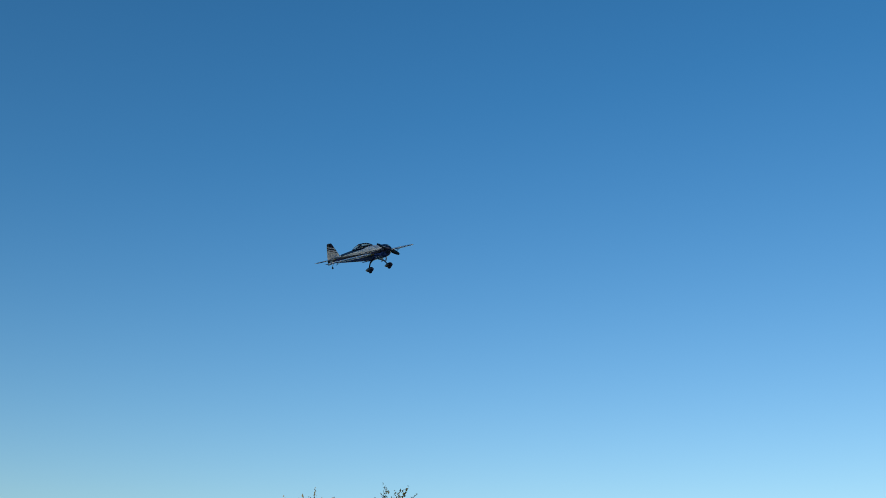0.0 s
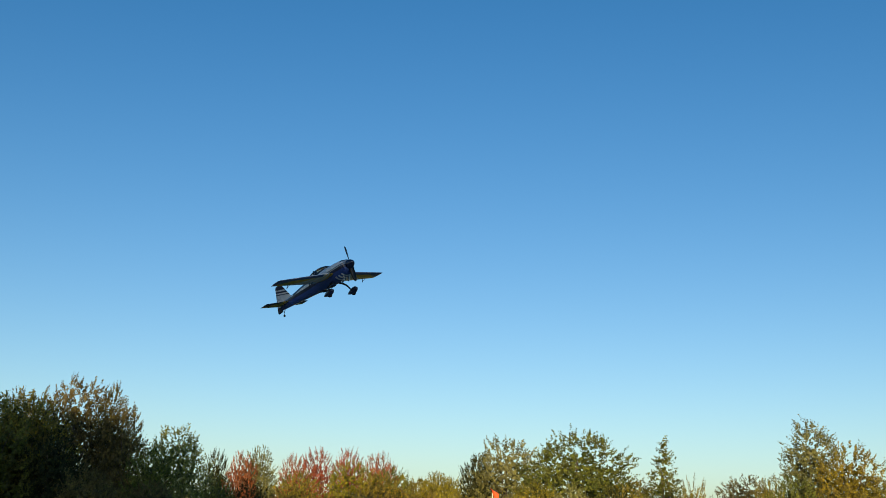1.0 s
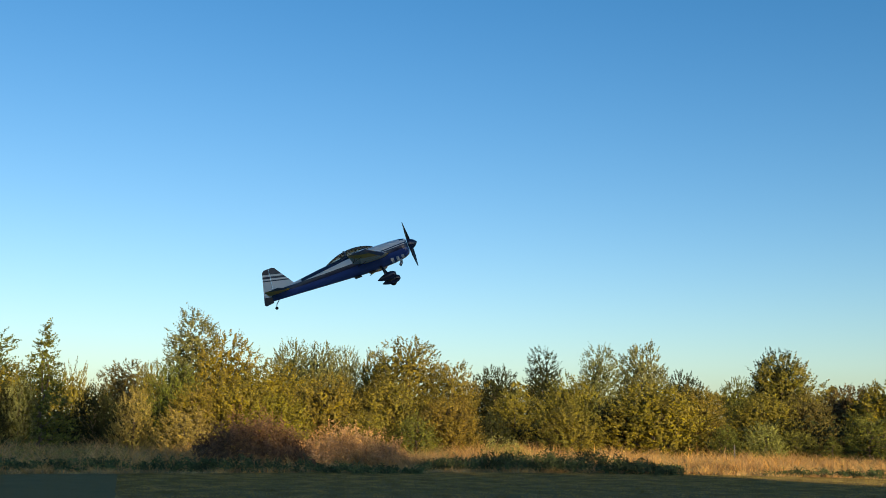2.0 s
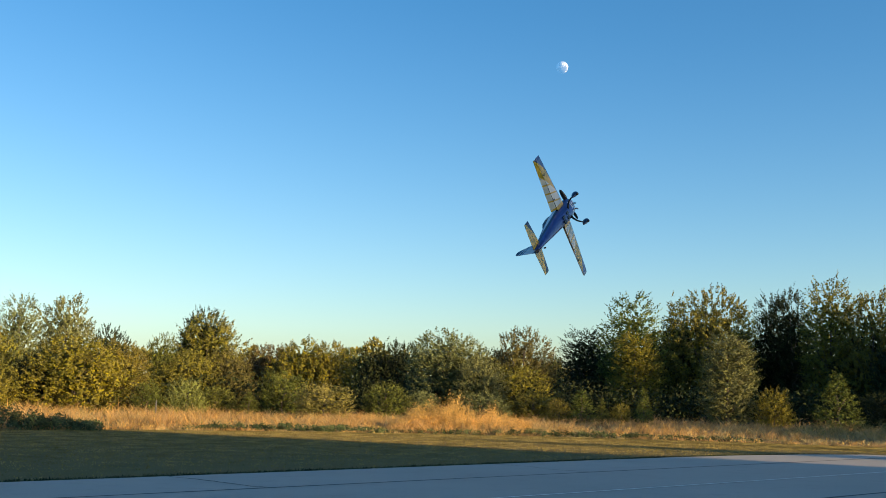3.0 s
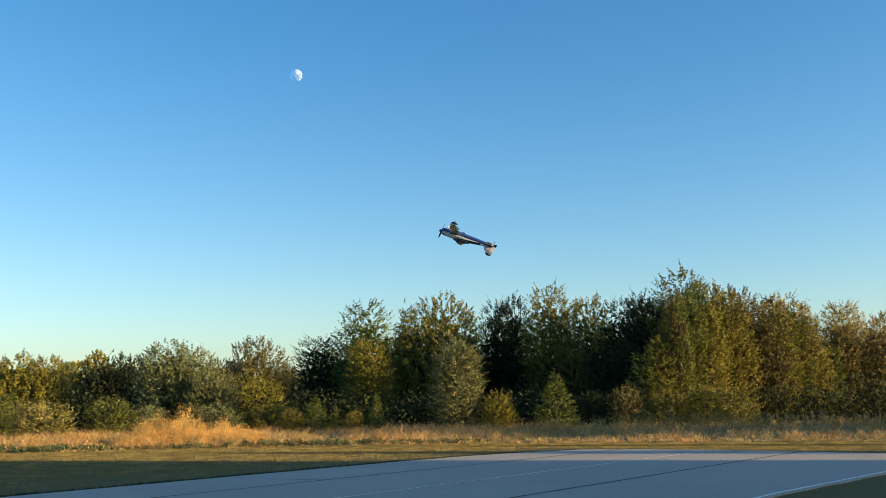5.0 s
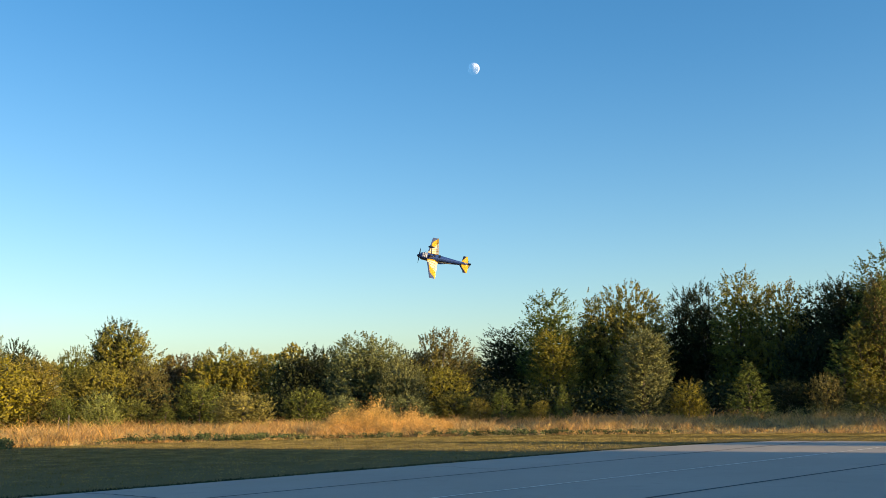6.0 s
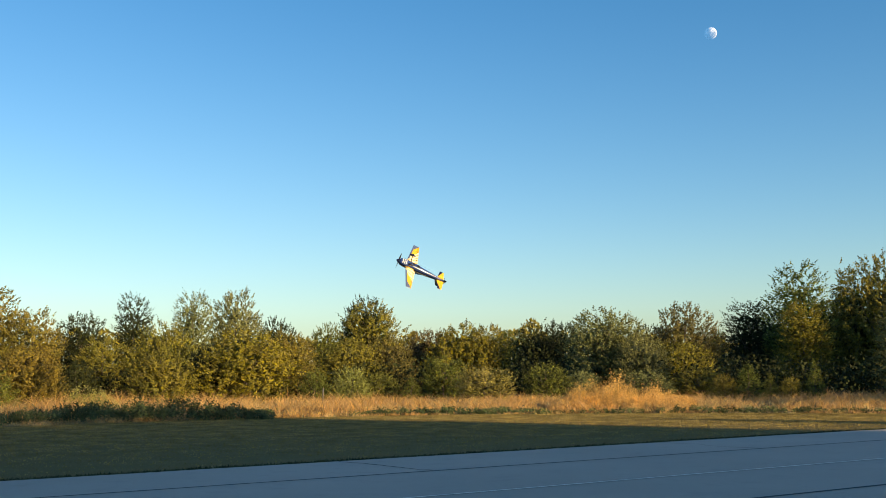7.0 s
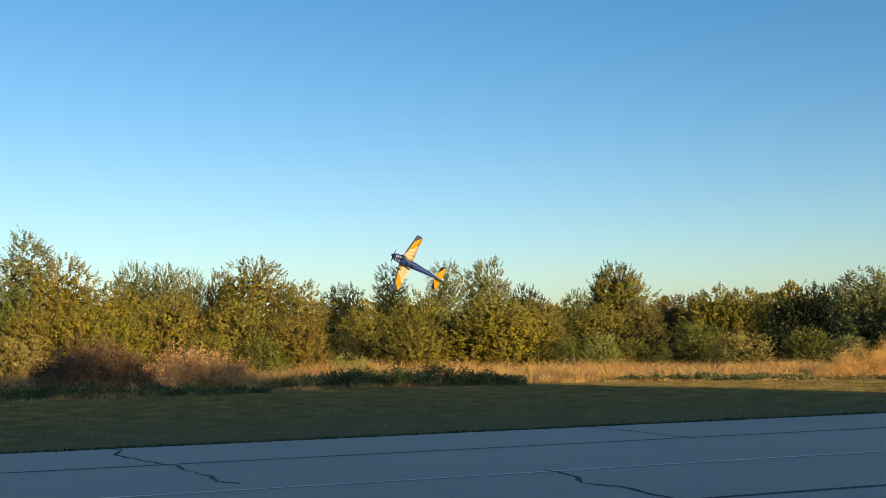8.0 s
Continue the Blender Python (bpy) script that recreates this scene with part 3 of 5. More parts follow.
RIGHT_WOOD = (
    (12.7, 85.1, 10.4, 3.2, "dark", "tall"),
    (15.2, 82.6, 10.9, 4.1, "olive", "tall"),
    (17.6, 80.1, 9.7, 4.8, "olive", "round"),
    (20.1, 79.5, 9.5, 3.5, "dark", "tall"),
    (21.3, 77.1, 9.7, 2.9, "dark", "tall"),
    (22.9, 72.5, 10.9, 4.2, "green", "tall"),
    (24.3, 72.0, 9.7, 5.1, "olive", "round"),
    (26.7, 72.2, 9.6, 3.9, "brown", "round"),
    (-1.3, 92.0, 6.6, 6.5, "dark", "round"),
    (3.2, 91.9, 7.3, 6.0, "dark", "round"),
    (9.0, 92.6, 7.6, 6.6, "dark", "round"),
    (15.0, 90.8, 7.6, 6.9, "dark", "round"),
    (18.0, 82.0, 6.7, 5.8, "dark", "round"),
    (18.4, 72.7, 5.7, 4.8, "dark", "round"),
    # next five: mostly hidden trees, added to cast shade on the wood
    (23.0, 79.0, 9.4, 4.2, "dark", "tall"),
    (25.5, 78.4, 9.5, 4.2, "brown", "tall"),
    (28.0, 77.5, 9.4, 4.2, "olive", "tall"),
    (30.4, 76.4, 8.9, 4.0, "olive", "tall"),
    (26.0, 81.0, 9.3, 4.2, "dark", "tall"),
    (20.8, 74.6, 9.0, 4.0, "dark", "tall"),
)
RIGHT_FRONT = (
    (5.8, 63.7, 5.6, 2.9, "grey", "tall"),
    (8.4, 63.4, 2.4, 2.0, "yellow", "shrub"),
    (11.8, 62.9, 3.4, 2.0, "green", "cone"),
    (14.5, 64.4, 2.3, 2.5, "dark", "shrub"),
    (16.3, 62.9, 2.6, 2.1, "brown", "shrub"),
    (0.9, 62.0, 2.2, 0.9, "green", "cone"),
    (-2.7, 61.9, 2.1, 1.4, "green", "cone"),
    (-4.0, 61.9, 1.5, 1.4, "olive", "shrub"),
    (-1.5, 62.0, 1.5, 0.8, "green", "cone"),
    (-0.4, 62.0, 1.3, 1.1, "olive", "shrub"),
    (-17.9, 60.4, 2.1, 3.3, "tan", "shrub"),
    (-21.9, 64.4, 2.9, 2.8, "green", "shrub"),
    (-25.1, 61.1, 1.8, 2.3, "green", "shrub"),
    (-22.5, 60.0, 1.5, 1.1, "green", "cone"),
    (-14.8, 63.3, 2.3, 2.4, "green", "shrub"),
    (-12.9, 64.8, 1.8, 1.9, "grey", "shrub"),
    (-9.0, 65.4, 1.8, 3.2, "grey", "shrub"),
    (-6.0, 67.7, 1.9, 3.0, "olive", "shrub"),
    (19.0, 63.2, 2.3, 3.1, "olive", "shrub"),
    (22.1, 62.2, 2.7, 3.7, "olive", "shrub"),
)
FAR_RIGHT = (
    (32.8, 77.3, 9.5, 3.5, "tan", "tall"),
    (36.2, 75.8, 8.7, 3.5, "tan", "tall"),
    (39.5, 75.3, 7.9, 3.5, "tan", "tall"),
)
RIGHT_END = (
    (33.9, 82.3, 10.0, 2.8, "blond", "tall"),
    (36.4, 82.3, 9.2, 2.3, "blond", "tall"),
    (38.7, 80.1, 9.2, 2.8, "blond", "tall"),
    (40.5, 80.4, 8.1, 2.3, "blond", "tall"),
    (41.9, 79.7, 7.2, 2.5, "blond", "tall"),
    (43.3, 78.9, 7.0, 2.7, "blond", "tall"),
)
MIDDLE = (
    (-69.3, 49.3, 10.7, 4.1, "grey", "tall"),
    (-58.1, 44.1, 7.9, 4.5, "yellow", "round"),
    (-53.8, 44.8, 6.0, 4.4, "yellow", "round"),
    (-62.1, 53.6, 8.2, 3.4, "grey", "round"),
    (-59.1, 53.9, 7.9, 3.8, "grey", "round"),
    (-57.8, 55.3, 7.6, 2.5, "grey", "round"),
    (-56.2, 57.0, 7.4, 3.0, "olive", "round"),
    (-51.7, 55.7, 8.1, 5.3, "olive", "round"),
    (-48.0, 56.3, 6.2, 4.0, "olive", "round"),
    (-48.1, 61.4, 6.2, 3.8, "dark", "round"),
    (-48.7, 68.4, 8.1, 2.7, "dark", "tall"),
    (-45.0, 70.9, 8.3, 2.8, "grey", "tall"),
    (-43.2, 74.4, 8.6, 4.2, "grey", "round"),
    (-40.1, 59.8, 5.3, 4.3, "olive", "round"),
    (-32.5, 57.5, 4.6, 5.4, "yellow", "round"),
    (-32.1, 62.2, 4.6, 3.4, "olive", "round"),
    (-43.3, 57.5, 4.3, 3.1, "olive", "round"),
    (-44.5, 83.9, 6.9, 3.1, "dark", "round"),
    (-39.1, 83.3, 6.2, 3.0, "green", "round"),
    (-31.4, 73.6, 7.6, 3.7, "dark", "round"),
)
MIDDLE_FRONT = (
    (-29.2, 65.9, 4.1, 4.3, "olive", "round"),
    (-27.5, 68.8, 4.4, 3.6, "brown", "round"),
    (-47.0, 37.3, 4.4, 4.3, "yellow", "round"),
    (-48.6, 35.1, 3.9, 3.0, "yellow", "round"),
    (-45.6, 42.0, 4.7, 4.3, "olive", "round"),
    (-42.9, 44.8, 4.4, 4.3, "olive", "round"),
    (-39.1, 45.5, 3.4, 3.6, "olive", "round"),
    (-44.5, 37.2, 3.3, 3.3, "yellow", "round"),
    (-38.4, 48.7, 2.6, 2.0, "dark", "shrub"),
    (-35.7, 53.1, 3.3, 3.5, "olive", "round"),
    (-35.4, 58.0, 3.6, 3.3, "dark", "round"),
    (-25.9, 58.6, 2.3, 2.1, "pale", "shrub"),
    (-27.9, 57.7, 2.1, 1.7, "green", "shrub"),
    (-37.7, 41.4, 2.4, 2.4, "green", "shrub"),
    (-40.3, 40.3, 2.6, 2.7, "olive", "shrub"),
    (-44.0, 31.2, 2.6, 2.5, "tan", "shrub"),
)
LEFT = (
    (-91.3, 26.2, 6.8, 2.9, "olive", "round"),
    (-75.4, 26.9, 8.7, 5.0, "grey", "tall"),
    (-76.0, 24.9, 7.5, 2.5, "dark", "round"),
    (-60.5, 26.4, 7.9, 7.1, "green", "round"),
    (-58.7, 22.8, 4.7, 2.9, "yellow", "round"),
    (-57.2, 28.6, 5.0, 3.8, "yellow", "round"),
    (-53.8, 28.7, 7.0, 2.7, "green", "cone"),
    (-62.7, 35.4, 5.5, 2.3, "olive", "shrub"),
    (-93.1, 58.6, 7.9, 5.4, "brown", "round"),
    (-66.7, 44.1, 6.2, 2.2, "olive", "round"),
    (-54.3, 37.5, 5.4, 2.9, "green", "round"),
    (-63.3, 18.9, 4.2, 2.7, "olive", "shrub"),
    (-62.5, 21.3, 3.8, 2.4, "olive", "shrub"),
    (-59.2, 18.6, 3.0, 2.5, "green", "shrub"),
    (-58.0, 21.8, 3.1, 2.9, "dark", "shrub"),
    (-55.2, 23.7, 4.4, 2.5, "grey", "shrub"),
    (-54.1, 25.9, 4.3, 2.6, "dark", "shrub"),
    (-53.4, 27.3, 3.9, 1.9, "grey", "shrub"),
    (-50.5, 32.4, 3.7, 2.0, "tan", "shrub"),
    (-48.4, 35.4, 3.8, 2.3, "tan", "shrub"),
    (-47.2, 37.0, 4.1, 3.6, "olive", "shrub"),
    (-53.6, 22.2, 3.0, 1.8, "tan", "shrub"),
    (-55.0, 32.6, 3.8, 2.4, "dark", "shrub"),
)
LEFT_WOOD = (
    (-69.9, -4.1, 10.3, 5.6, "brown", "tall"),
    (-71.0, -1.8, 10.3, 2.7, "brown", "tall"),
    (-69.0, -1.0, 8.7, 3.3, "brown", "round"),
    (-70.8, -13.5, 11.9, 4.0, "dark", "tall"),
    (-73.3, -10.4, 10.3, 2.3, "brown", "round"),
    (-74.1, -16.8, 10.8, 2.7, "red", "round"),
    (-60.7, -12.6, 7.4, 3.1, "orange", "round"),
    (-63.5, -7.9, 8.5, 4.7, "green", "round"),
    (-60.3, -9.7, 6.9, 4.1, "green", "round"),
    (-65.7, -6.0, 8.9, 3.5, "olive", "round"),
    (-63.8, -4.8, 6.6, 3.4, "dark", "round"),
    (-73.0, 2.5, 8.0, 4.3, "pale", "round"),
    (-99.7, 7.2, 8.4, 2.4, "dark", "round"),
    (-99.5, 9.5, 8.3, 2.7, "red", "round"),
    (-101.3, 11.2, 9.0, 3.3, "grey", "round"),
    (-96.9, 14.0, 8.1, 2.7, "red", "round"),
    (-94.8, 15.7, 8.6, 3.2, "red", "round"),
    (-96.2, 18.9, 8.8, 2.9, "red", "round"),
    (-95.6, 21.7, 8.5, 3.4, "red", "round"),
    (-66.0, 0.9, 6.1, 2.8, "green", "round"),
)
LEFT_MID = (
    (-83.4, 16.6, 6.9, 4.1, "yellow", "round"),
    (-82.0, 18.6, 6.0, 3.6, "olive", "round"),
    (-83.0, 12.4, 6.0, 3.1, "olive", "round"),
    (-89.5, 21.5, 6.9, 3.5, "green", "round"),
    (-88.9, 23.7, 6.1, 3.0, "olive", "round"),
    (-82.7, 23.6, 6.2, 2.8, "yellow", "round"),
    (-80.4, 24.5, 5.9, 2.7, "yellow", "round"),
    (-57.9, 2.8, 3.9, 2.4, "green", "shrub"),
    (-59.8, 4.5, 4.3, 2.2, "green", "shrub"),
    (-59.7, 6.2, 4.1, 2.5, "dark", "shrub"),
    (-57.4, 7.8, 3.5, 3.1, "olive", "shrub"),
    (-57.1, 10.1, 3.3, 2.5, "green", "shrub"),
    (-56.7, 12.2, 3.6, 2.8, "tan", "shrub"),
    (-58.0, 15.5, 4.1, 2.9, "olive", "shrub"),
    (-57.4, 17.5, 4.0, 2.6, "olive", "shrub"),
    (-53.9, 3.6, 2.4, 2.2, "tan", "shrub"),
    (-62.0, 1.1, 4.0, 2.8, "brown", "round"),
    (-60.0, -2.3, 4.4, 3.6, "brown", "round"),
)
LEFT_FILL = (
    (-69.1, -11.2, 10.1, 4.1, "dark", "round"),
    (-65.7, -6.7, 8.8, 4.6, "olive", "round"),
    (-66.3, -22.4, 8.7, 4.3, "brown", "round"),
    (-72.0, -20.9, 11.2, 5.4, "brown", "round"),
    (-73.7, -18.4, 11.3, 4.0, "brown", "round"),
    (-65.6, -24.5, 7.9, 3.8, "brown", "round"),
)
FAR_LEFT = (
    (-69.5, -18.7, 11.1, 6.5, "brown", "round"),
    (-66.5, -21.7, 9.2, 3.3, "olive", "round"),
    (-71.1, -16.3, 10.3, 2.3, "orange", "round"),
    (-73.3, -10.4, 10.7, 2.8, "brown", "round"),
    (-67.7, -30.0, 9.4, 4.1, "orange", "round"),
    (-66.9, -26.5, 8.8, 3.3, "olive", "round"),
    (-66.4, -32.7, 8.9, 4.4, "olive", "round"),
    (-63.3, -18.6, 8.7, 4.2, "green", "round"),
    (-71.6, -7.4, 9.7, 2.4, "brown", "round"),
)
WOODS = (RIGHT, RIGHT_WOOD, RIGHT_FRONT, FAR_RIGHT, RIGHT_END, MIDDLE, MIDDLE_FRONT, LEFT, LEFT_WOOD, LEFT_MID, LEFT_FILL, FAR_LEFT)


def build_woods():
    rng = np.random.default_rng(7)
    for wood in WOODS:
        for x, y, h, w, colour, shape in wood:
            plant(x, y, h, w * (1.35 if shape == "cone" else 1.18), colour, shape, rng)


def build_young_trees():
    """Slender young trees crowded along the edge of the tall wood."""
    rng = np.random.default_rng(31)
    for k in range(32):
        az = -15.6 - k * 0.395 + rng.uniform(-0.25, 0.25)
        h = float(np.interp(az, (-28, -26, -24, -22, -19.5, -17.5, -16, -14), (4.2, 5.4, 6.8, 8.0, 8.9, 9.4, 6.8, 5.6))) * rng.uniform(0.72, 1.0)
        far = float(np.interp(az, (-28, -22, -17, -14), (86, 76, 68, 66))) + rng.uniform(0, 2.5)      # the edge draws back and faces the sun
        p = polar(az, far)
        plant(p.x, p.y, h * far / 68, rng.uniform(2.0, 3.0), str(rng.choice(("olive", "yellow", "green", "olive", "brown", "yellow"))), "slender", rng)


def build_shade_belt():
    """Unseen trees added on the sun's side; their heights and gaps shape the field's shade."""
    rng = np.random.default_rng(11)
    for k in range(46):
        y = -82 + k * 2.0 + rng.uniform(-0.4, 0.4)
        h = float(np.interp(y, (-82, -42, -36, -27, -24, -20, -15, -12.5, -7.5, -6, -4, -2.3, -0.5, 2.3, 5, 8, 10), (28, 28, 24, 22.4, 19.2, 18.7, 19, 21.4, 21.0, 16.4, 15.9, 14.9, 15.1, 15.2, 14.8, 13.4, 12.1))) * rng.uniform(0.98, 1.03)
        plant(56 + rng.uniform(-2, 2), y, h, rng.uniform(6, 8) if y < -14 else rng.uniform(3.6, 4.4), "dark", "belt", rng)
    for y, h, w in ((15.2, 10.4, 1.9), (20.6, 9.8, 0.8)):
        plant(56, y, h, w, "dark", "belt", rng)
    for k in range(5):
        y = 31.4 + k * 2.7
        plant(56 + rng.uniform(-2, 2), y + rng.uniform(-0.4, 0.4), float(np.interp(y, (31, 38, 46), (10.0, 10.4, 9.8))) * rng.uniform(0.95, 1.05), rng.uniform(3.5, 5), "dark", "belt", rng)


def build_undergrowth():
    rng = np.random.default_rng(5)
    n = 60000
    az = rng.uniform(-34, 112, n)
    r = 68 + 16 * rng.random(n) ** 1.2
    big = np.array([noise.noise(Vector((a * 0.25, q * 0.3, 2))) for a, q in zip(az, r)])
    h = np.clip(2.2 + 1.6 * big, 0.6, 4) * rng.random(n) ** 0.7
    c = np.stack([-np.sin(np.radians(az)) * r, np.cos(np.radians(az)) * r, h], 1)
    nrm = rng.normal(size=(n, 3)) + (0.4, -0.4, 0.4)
    # dark leaves paint in the shade at the foot of the trees
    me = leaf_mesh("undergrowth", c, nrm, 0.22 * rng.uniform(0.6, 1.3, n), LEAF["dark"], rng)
    tagged(new("undergrowth", me), "leafy undergrowth, coloured dark for the shade beneath the trees", "undergrowth", kind="stuff")
    n = 80000
    az = rng.uniform(-180, 180, n)
    r = 112 + 45 * rng.random(n)
    top = np.array([6.0 + 3.2 * noise.noise(Vector((a * 0.18, 0, 7))) + 2.0 * noise.noise(Vector((a * 0.9, 0, 3))) for a in az]) * (r / 130)
    c = np.stack([-np.sin(np.radians(az)) * r, np.cos(np.radians(az)) * r, top * rng.random(n) ** 0.55], 1)
    me = leaf_mesh("far_woods", c, rng.normal(size=(n, 3)) + (0.4, -0.4, 0.4), 0.7 * rng.uniform(0.5, 1.3, n), LEAF["olive"], rng)
    tagged(new("far_woods", me), "far olive-green woodland behind the field's trees", "wood", kind="stuff")


def blade_mesh(name, base, height, lean, width, material, rng):
    """Grass blades: two tapering pieces each, bent by the lean."""
    n = len(base)
    a = rng.uniform(0, math.tau, n)
    side = np.stack([np.cos(a), np.sin(a), np.zeros(n)], 1) * width[:, None] * 0.5
    bend = rng.uniform(0, math.tau, n)
    off = np.stack([np.cos(bend), np.sin(bend), np.zeros(n)], 1) * (height * lean)[:, None]
    up = np.stack([np.zeros(n), np.zeros(n), height], 1)
    v = np.stack([base - side, base + side, base + up * 0.55 + off * 0.35 + side * 0.8, base + up * 0.55 + off * 0.35 - side * 0.8, base + up + off], 1).reshape(-1, 3)
    i = np.arange(n)[:, None] * 5
    loops = np.concatenate([i + (0, 1, 2, 3), i + (3, 2, 4)], 1).ravel()
    me = bpy.data.meshes.new(name)
    me.vertices.add(5 * n), me.loops.add(7 * n), me.polygons.add(2 * n)
    me.vertices.foreach_set("co", v.astype(np.float32).ravel())
    me.loops.foreach_set("vertex_index", loops.astype(np.int32))
    start = np.stack([np.arange(n) * 7, np.arange(n) * 7 + 4], 1).ravel()
    me.polygons.foreach_set("loop_start", start.astype(np.int32))
    me.polygons.foreach_set("loop_total", np.tile((4, 3), n).astype(np.int32))
    me.materials.append(material)
    me.update()
    me.validate()
    return me


def polar_many(az, r, z=None):
    return np.stack([-np.sin(np.radians(az)) * r, np.cos(np.radians(az)) * r, np.zeros(len(az)) if z is None else z], 1)


def build_tall_grass():
    rng = np.random.default_rng(21)
    n = 130000
    tuft = rng.integers(0, n // 9, n)                      # nine blades to a tuft, more or less
    az = rng.uniform(-33, 100, n // 9)[tuft]
    edge = np.array([lawn_reach(a) for a in az])
    r = edge + 0.05 + 26 * (rng.random(n // 9) ** 1.6)[tuft]
    c = polar_many(az, r) + rng.normal(size=(n, 3)) * (0.09, 0.09, 0)
    lump = np.array([noise.noise(Vector((x * 0.28, y * 0.28, 0))) + 0.6 * noise.noise(Vector((x * 0.9, y * 0.9, 4))) for x, y, _ in c])
    fade = np.clip((r - edge) / 4.0, 0.3, 1)
    h = np.clip(0.40 + 0.34 * lump, 0.10, 0.8) * fade * rng.uniform(0.4, 1.1, n) * rng.uniform(0.6, 1.35, n // 9)[tuft] * np.interp(az, (18, 34, 60), (1, 1.6, 1.6))
    # greyer blades take over to the right, colouring in the shade there
    straw = lump + rng.normal(size=n) * 0.3 > np.interp(az, (-20, -6), (0.25, -0.2))
    for name, pick, mat, words in (("dry_grass", straw, STRAW, "tall dry straw-coloured grass at the field's edge"),
                                   ("faded_grass", ~straw, STRAW_GREY, "faded grey-tan weeds among the dry grass, more at the right to suggest shade")):
        k = pick.sum()
        me = blade_mesh(name, c[pick], h[pick], rng.uniform(0.3, 1.7, k), rng.uniform(0.012, 0.034, k), mat, rng)
        tagged(new(name, me), words, "grass", kind="stuff")
    pick = rng.random(n) < 0.16
    k = pick.sum()
    head = c[pick] + np.stack([rng.normal(size=k) * 0.1, rng.normal(size=k) * 0.1, h[pick] * rng.uniform(0.75, 1.1, k)], 1)
    me = leaf_mesh("seed_heads", head, rng.normal(size=(k, 3)), rng.uniform(0.04, 0.09, k), STRAW, rng, 0.4)
    tagged(new("seed_heads", me), "pale feathery seed heads over the dry grass", "grass", kind="stuff")


def build_lawn_blades():
    rng = np.random.default_rng(22)
    n = 160000
    az = rng.uniform(-30, 58, n)
    reach = np.array([lawn_reach(a) for a in az])
    slope = -np.sin(np.radians(az)) * ACROSS.x + np.cos(np.radians(az)) * ACROSS.y
    ahead = -np.sin(np.radians(az)) * ALONG.x + np.cos(np.radians(az)) * ALONG.y
    first = np.minimum(np.minimum(18.3 / np.maximum(slope, 0.3), 32.4 / np.maximum(ahead, 0.3)), reach - 2)
    r = first + (reach - first) * rng.random(n) ** 0.5
    c = polar_many(az, r)
    u, v = c @ np.array(ALONG), c @ np.array(ACROSS)
    c = c[(v > 18.3) | (u > 32.8)]
    m = len(c)
    a = rng.uniform(0, math.tau, m)
    c[:, 2] = rng.uniform(0.006, 0.026, m)
    me = leaf_mesh("lawn_blades", c, np.stack([np.cos(a), np.sin(a), rng.uniform(-0.1, 0.25, m)], 1), rng.uniform(0.026, 0.05, m), LAWN_BLADE, rng, 0.6)
    tagged(new("lawn_blades", me), "short green and straw blades of the mown grass", "grass", kind="stuff")
    n = 9000
    u = rng.uniform(-12, 31.4, n)
    v = 18.11 + np.abs(rng.normal(size=n)) * 0.13 + 0.05 * np.sin(u * 2.2)
    v = v - np.interp(u, (24, 27, 29.4, 31.5), (0.05, 0.32, 0.77, 1.6))
    c = np.array(ALONG) * u[:, None] + np.array(ACROSS) * v[:, None]
    me = blade_mesh("edge_grass", c, rng.uniform(0.03, 0.075, n), rng.uniform(0.2, 0.9, n), rng.uniform(0.012, 0.03, n), LEAF["dark"], rng)
    tagged(new("edge_grass", me), "longer grass hanging over the runway's edge", "grass", kind="stuff")


def brush(name, az0, az1, r0, r1, height, n, size, material, words, seed, upright=0.3):
    """A mass of small leaves that swells and falls along a stretch of the field's edge."""
    rng = np.random.default_rng(seed)
    stem = rng.integers(0, n // 16, n)                     # leaves gather on upright stems
    k = rng.random(n // 16)[stem]
    az, r = az0 + (az1 - az0) * k, rng.uniform(r0, r1, n // 16)[stem]
    lump = np.array([noise.noise(Vector((a * 0.9, q * 0.7, seed))) + 0.7 * noise.noise(Vector((a * 2.6, q * 1.9, seed))) for a, q in zip(az, r)])
    shape = np.clip(np.sin(np.pi * np.clip(k, 0.02, 0.98)) ** 0.45, 0, 1) * np.sin(np.pi * np.clip((r - r0) / (r1 - r0), 0.05, 0.95)) ** 0.4
    z = height * shape * np.clip(0.8 + 0.55 * lump, 0.25, 1.3) * rng.random(n) ** 0.45
    z *= rng.uniform(0.75, 1.2, n // 16)[stem]
    lean = rng.normal(size=(n // 16, 3))[stem] * (0.12, 0.12, 0)
    spot = polar_many(az, r, z) + lean * z[:, None] + rng.normal(size=(n, 3)) * size * 0.5
    spot[:, 2] = np.maximum(spot[:, 2], 0.02)
    me = leaf_mesh(name, spot, rng.normal(size=(n, 3)) + (0.5, -0.3, upright), size * rng.uniform(0.5, 1.3, n), material, rng, 0.45)
    return tagged(new(name, me), words, "brush", kind="stuff")


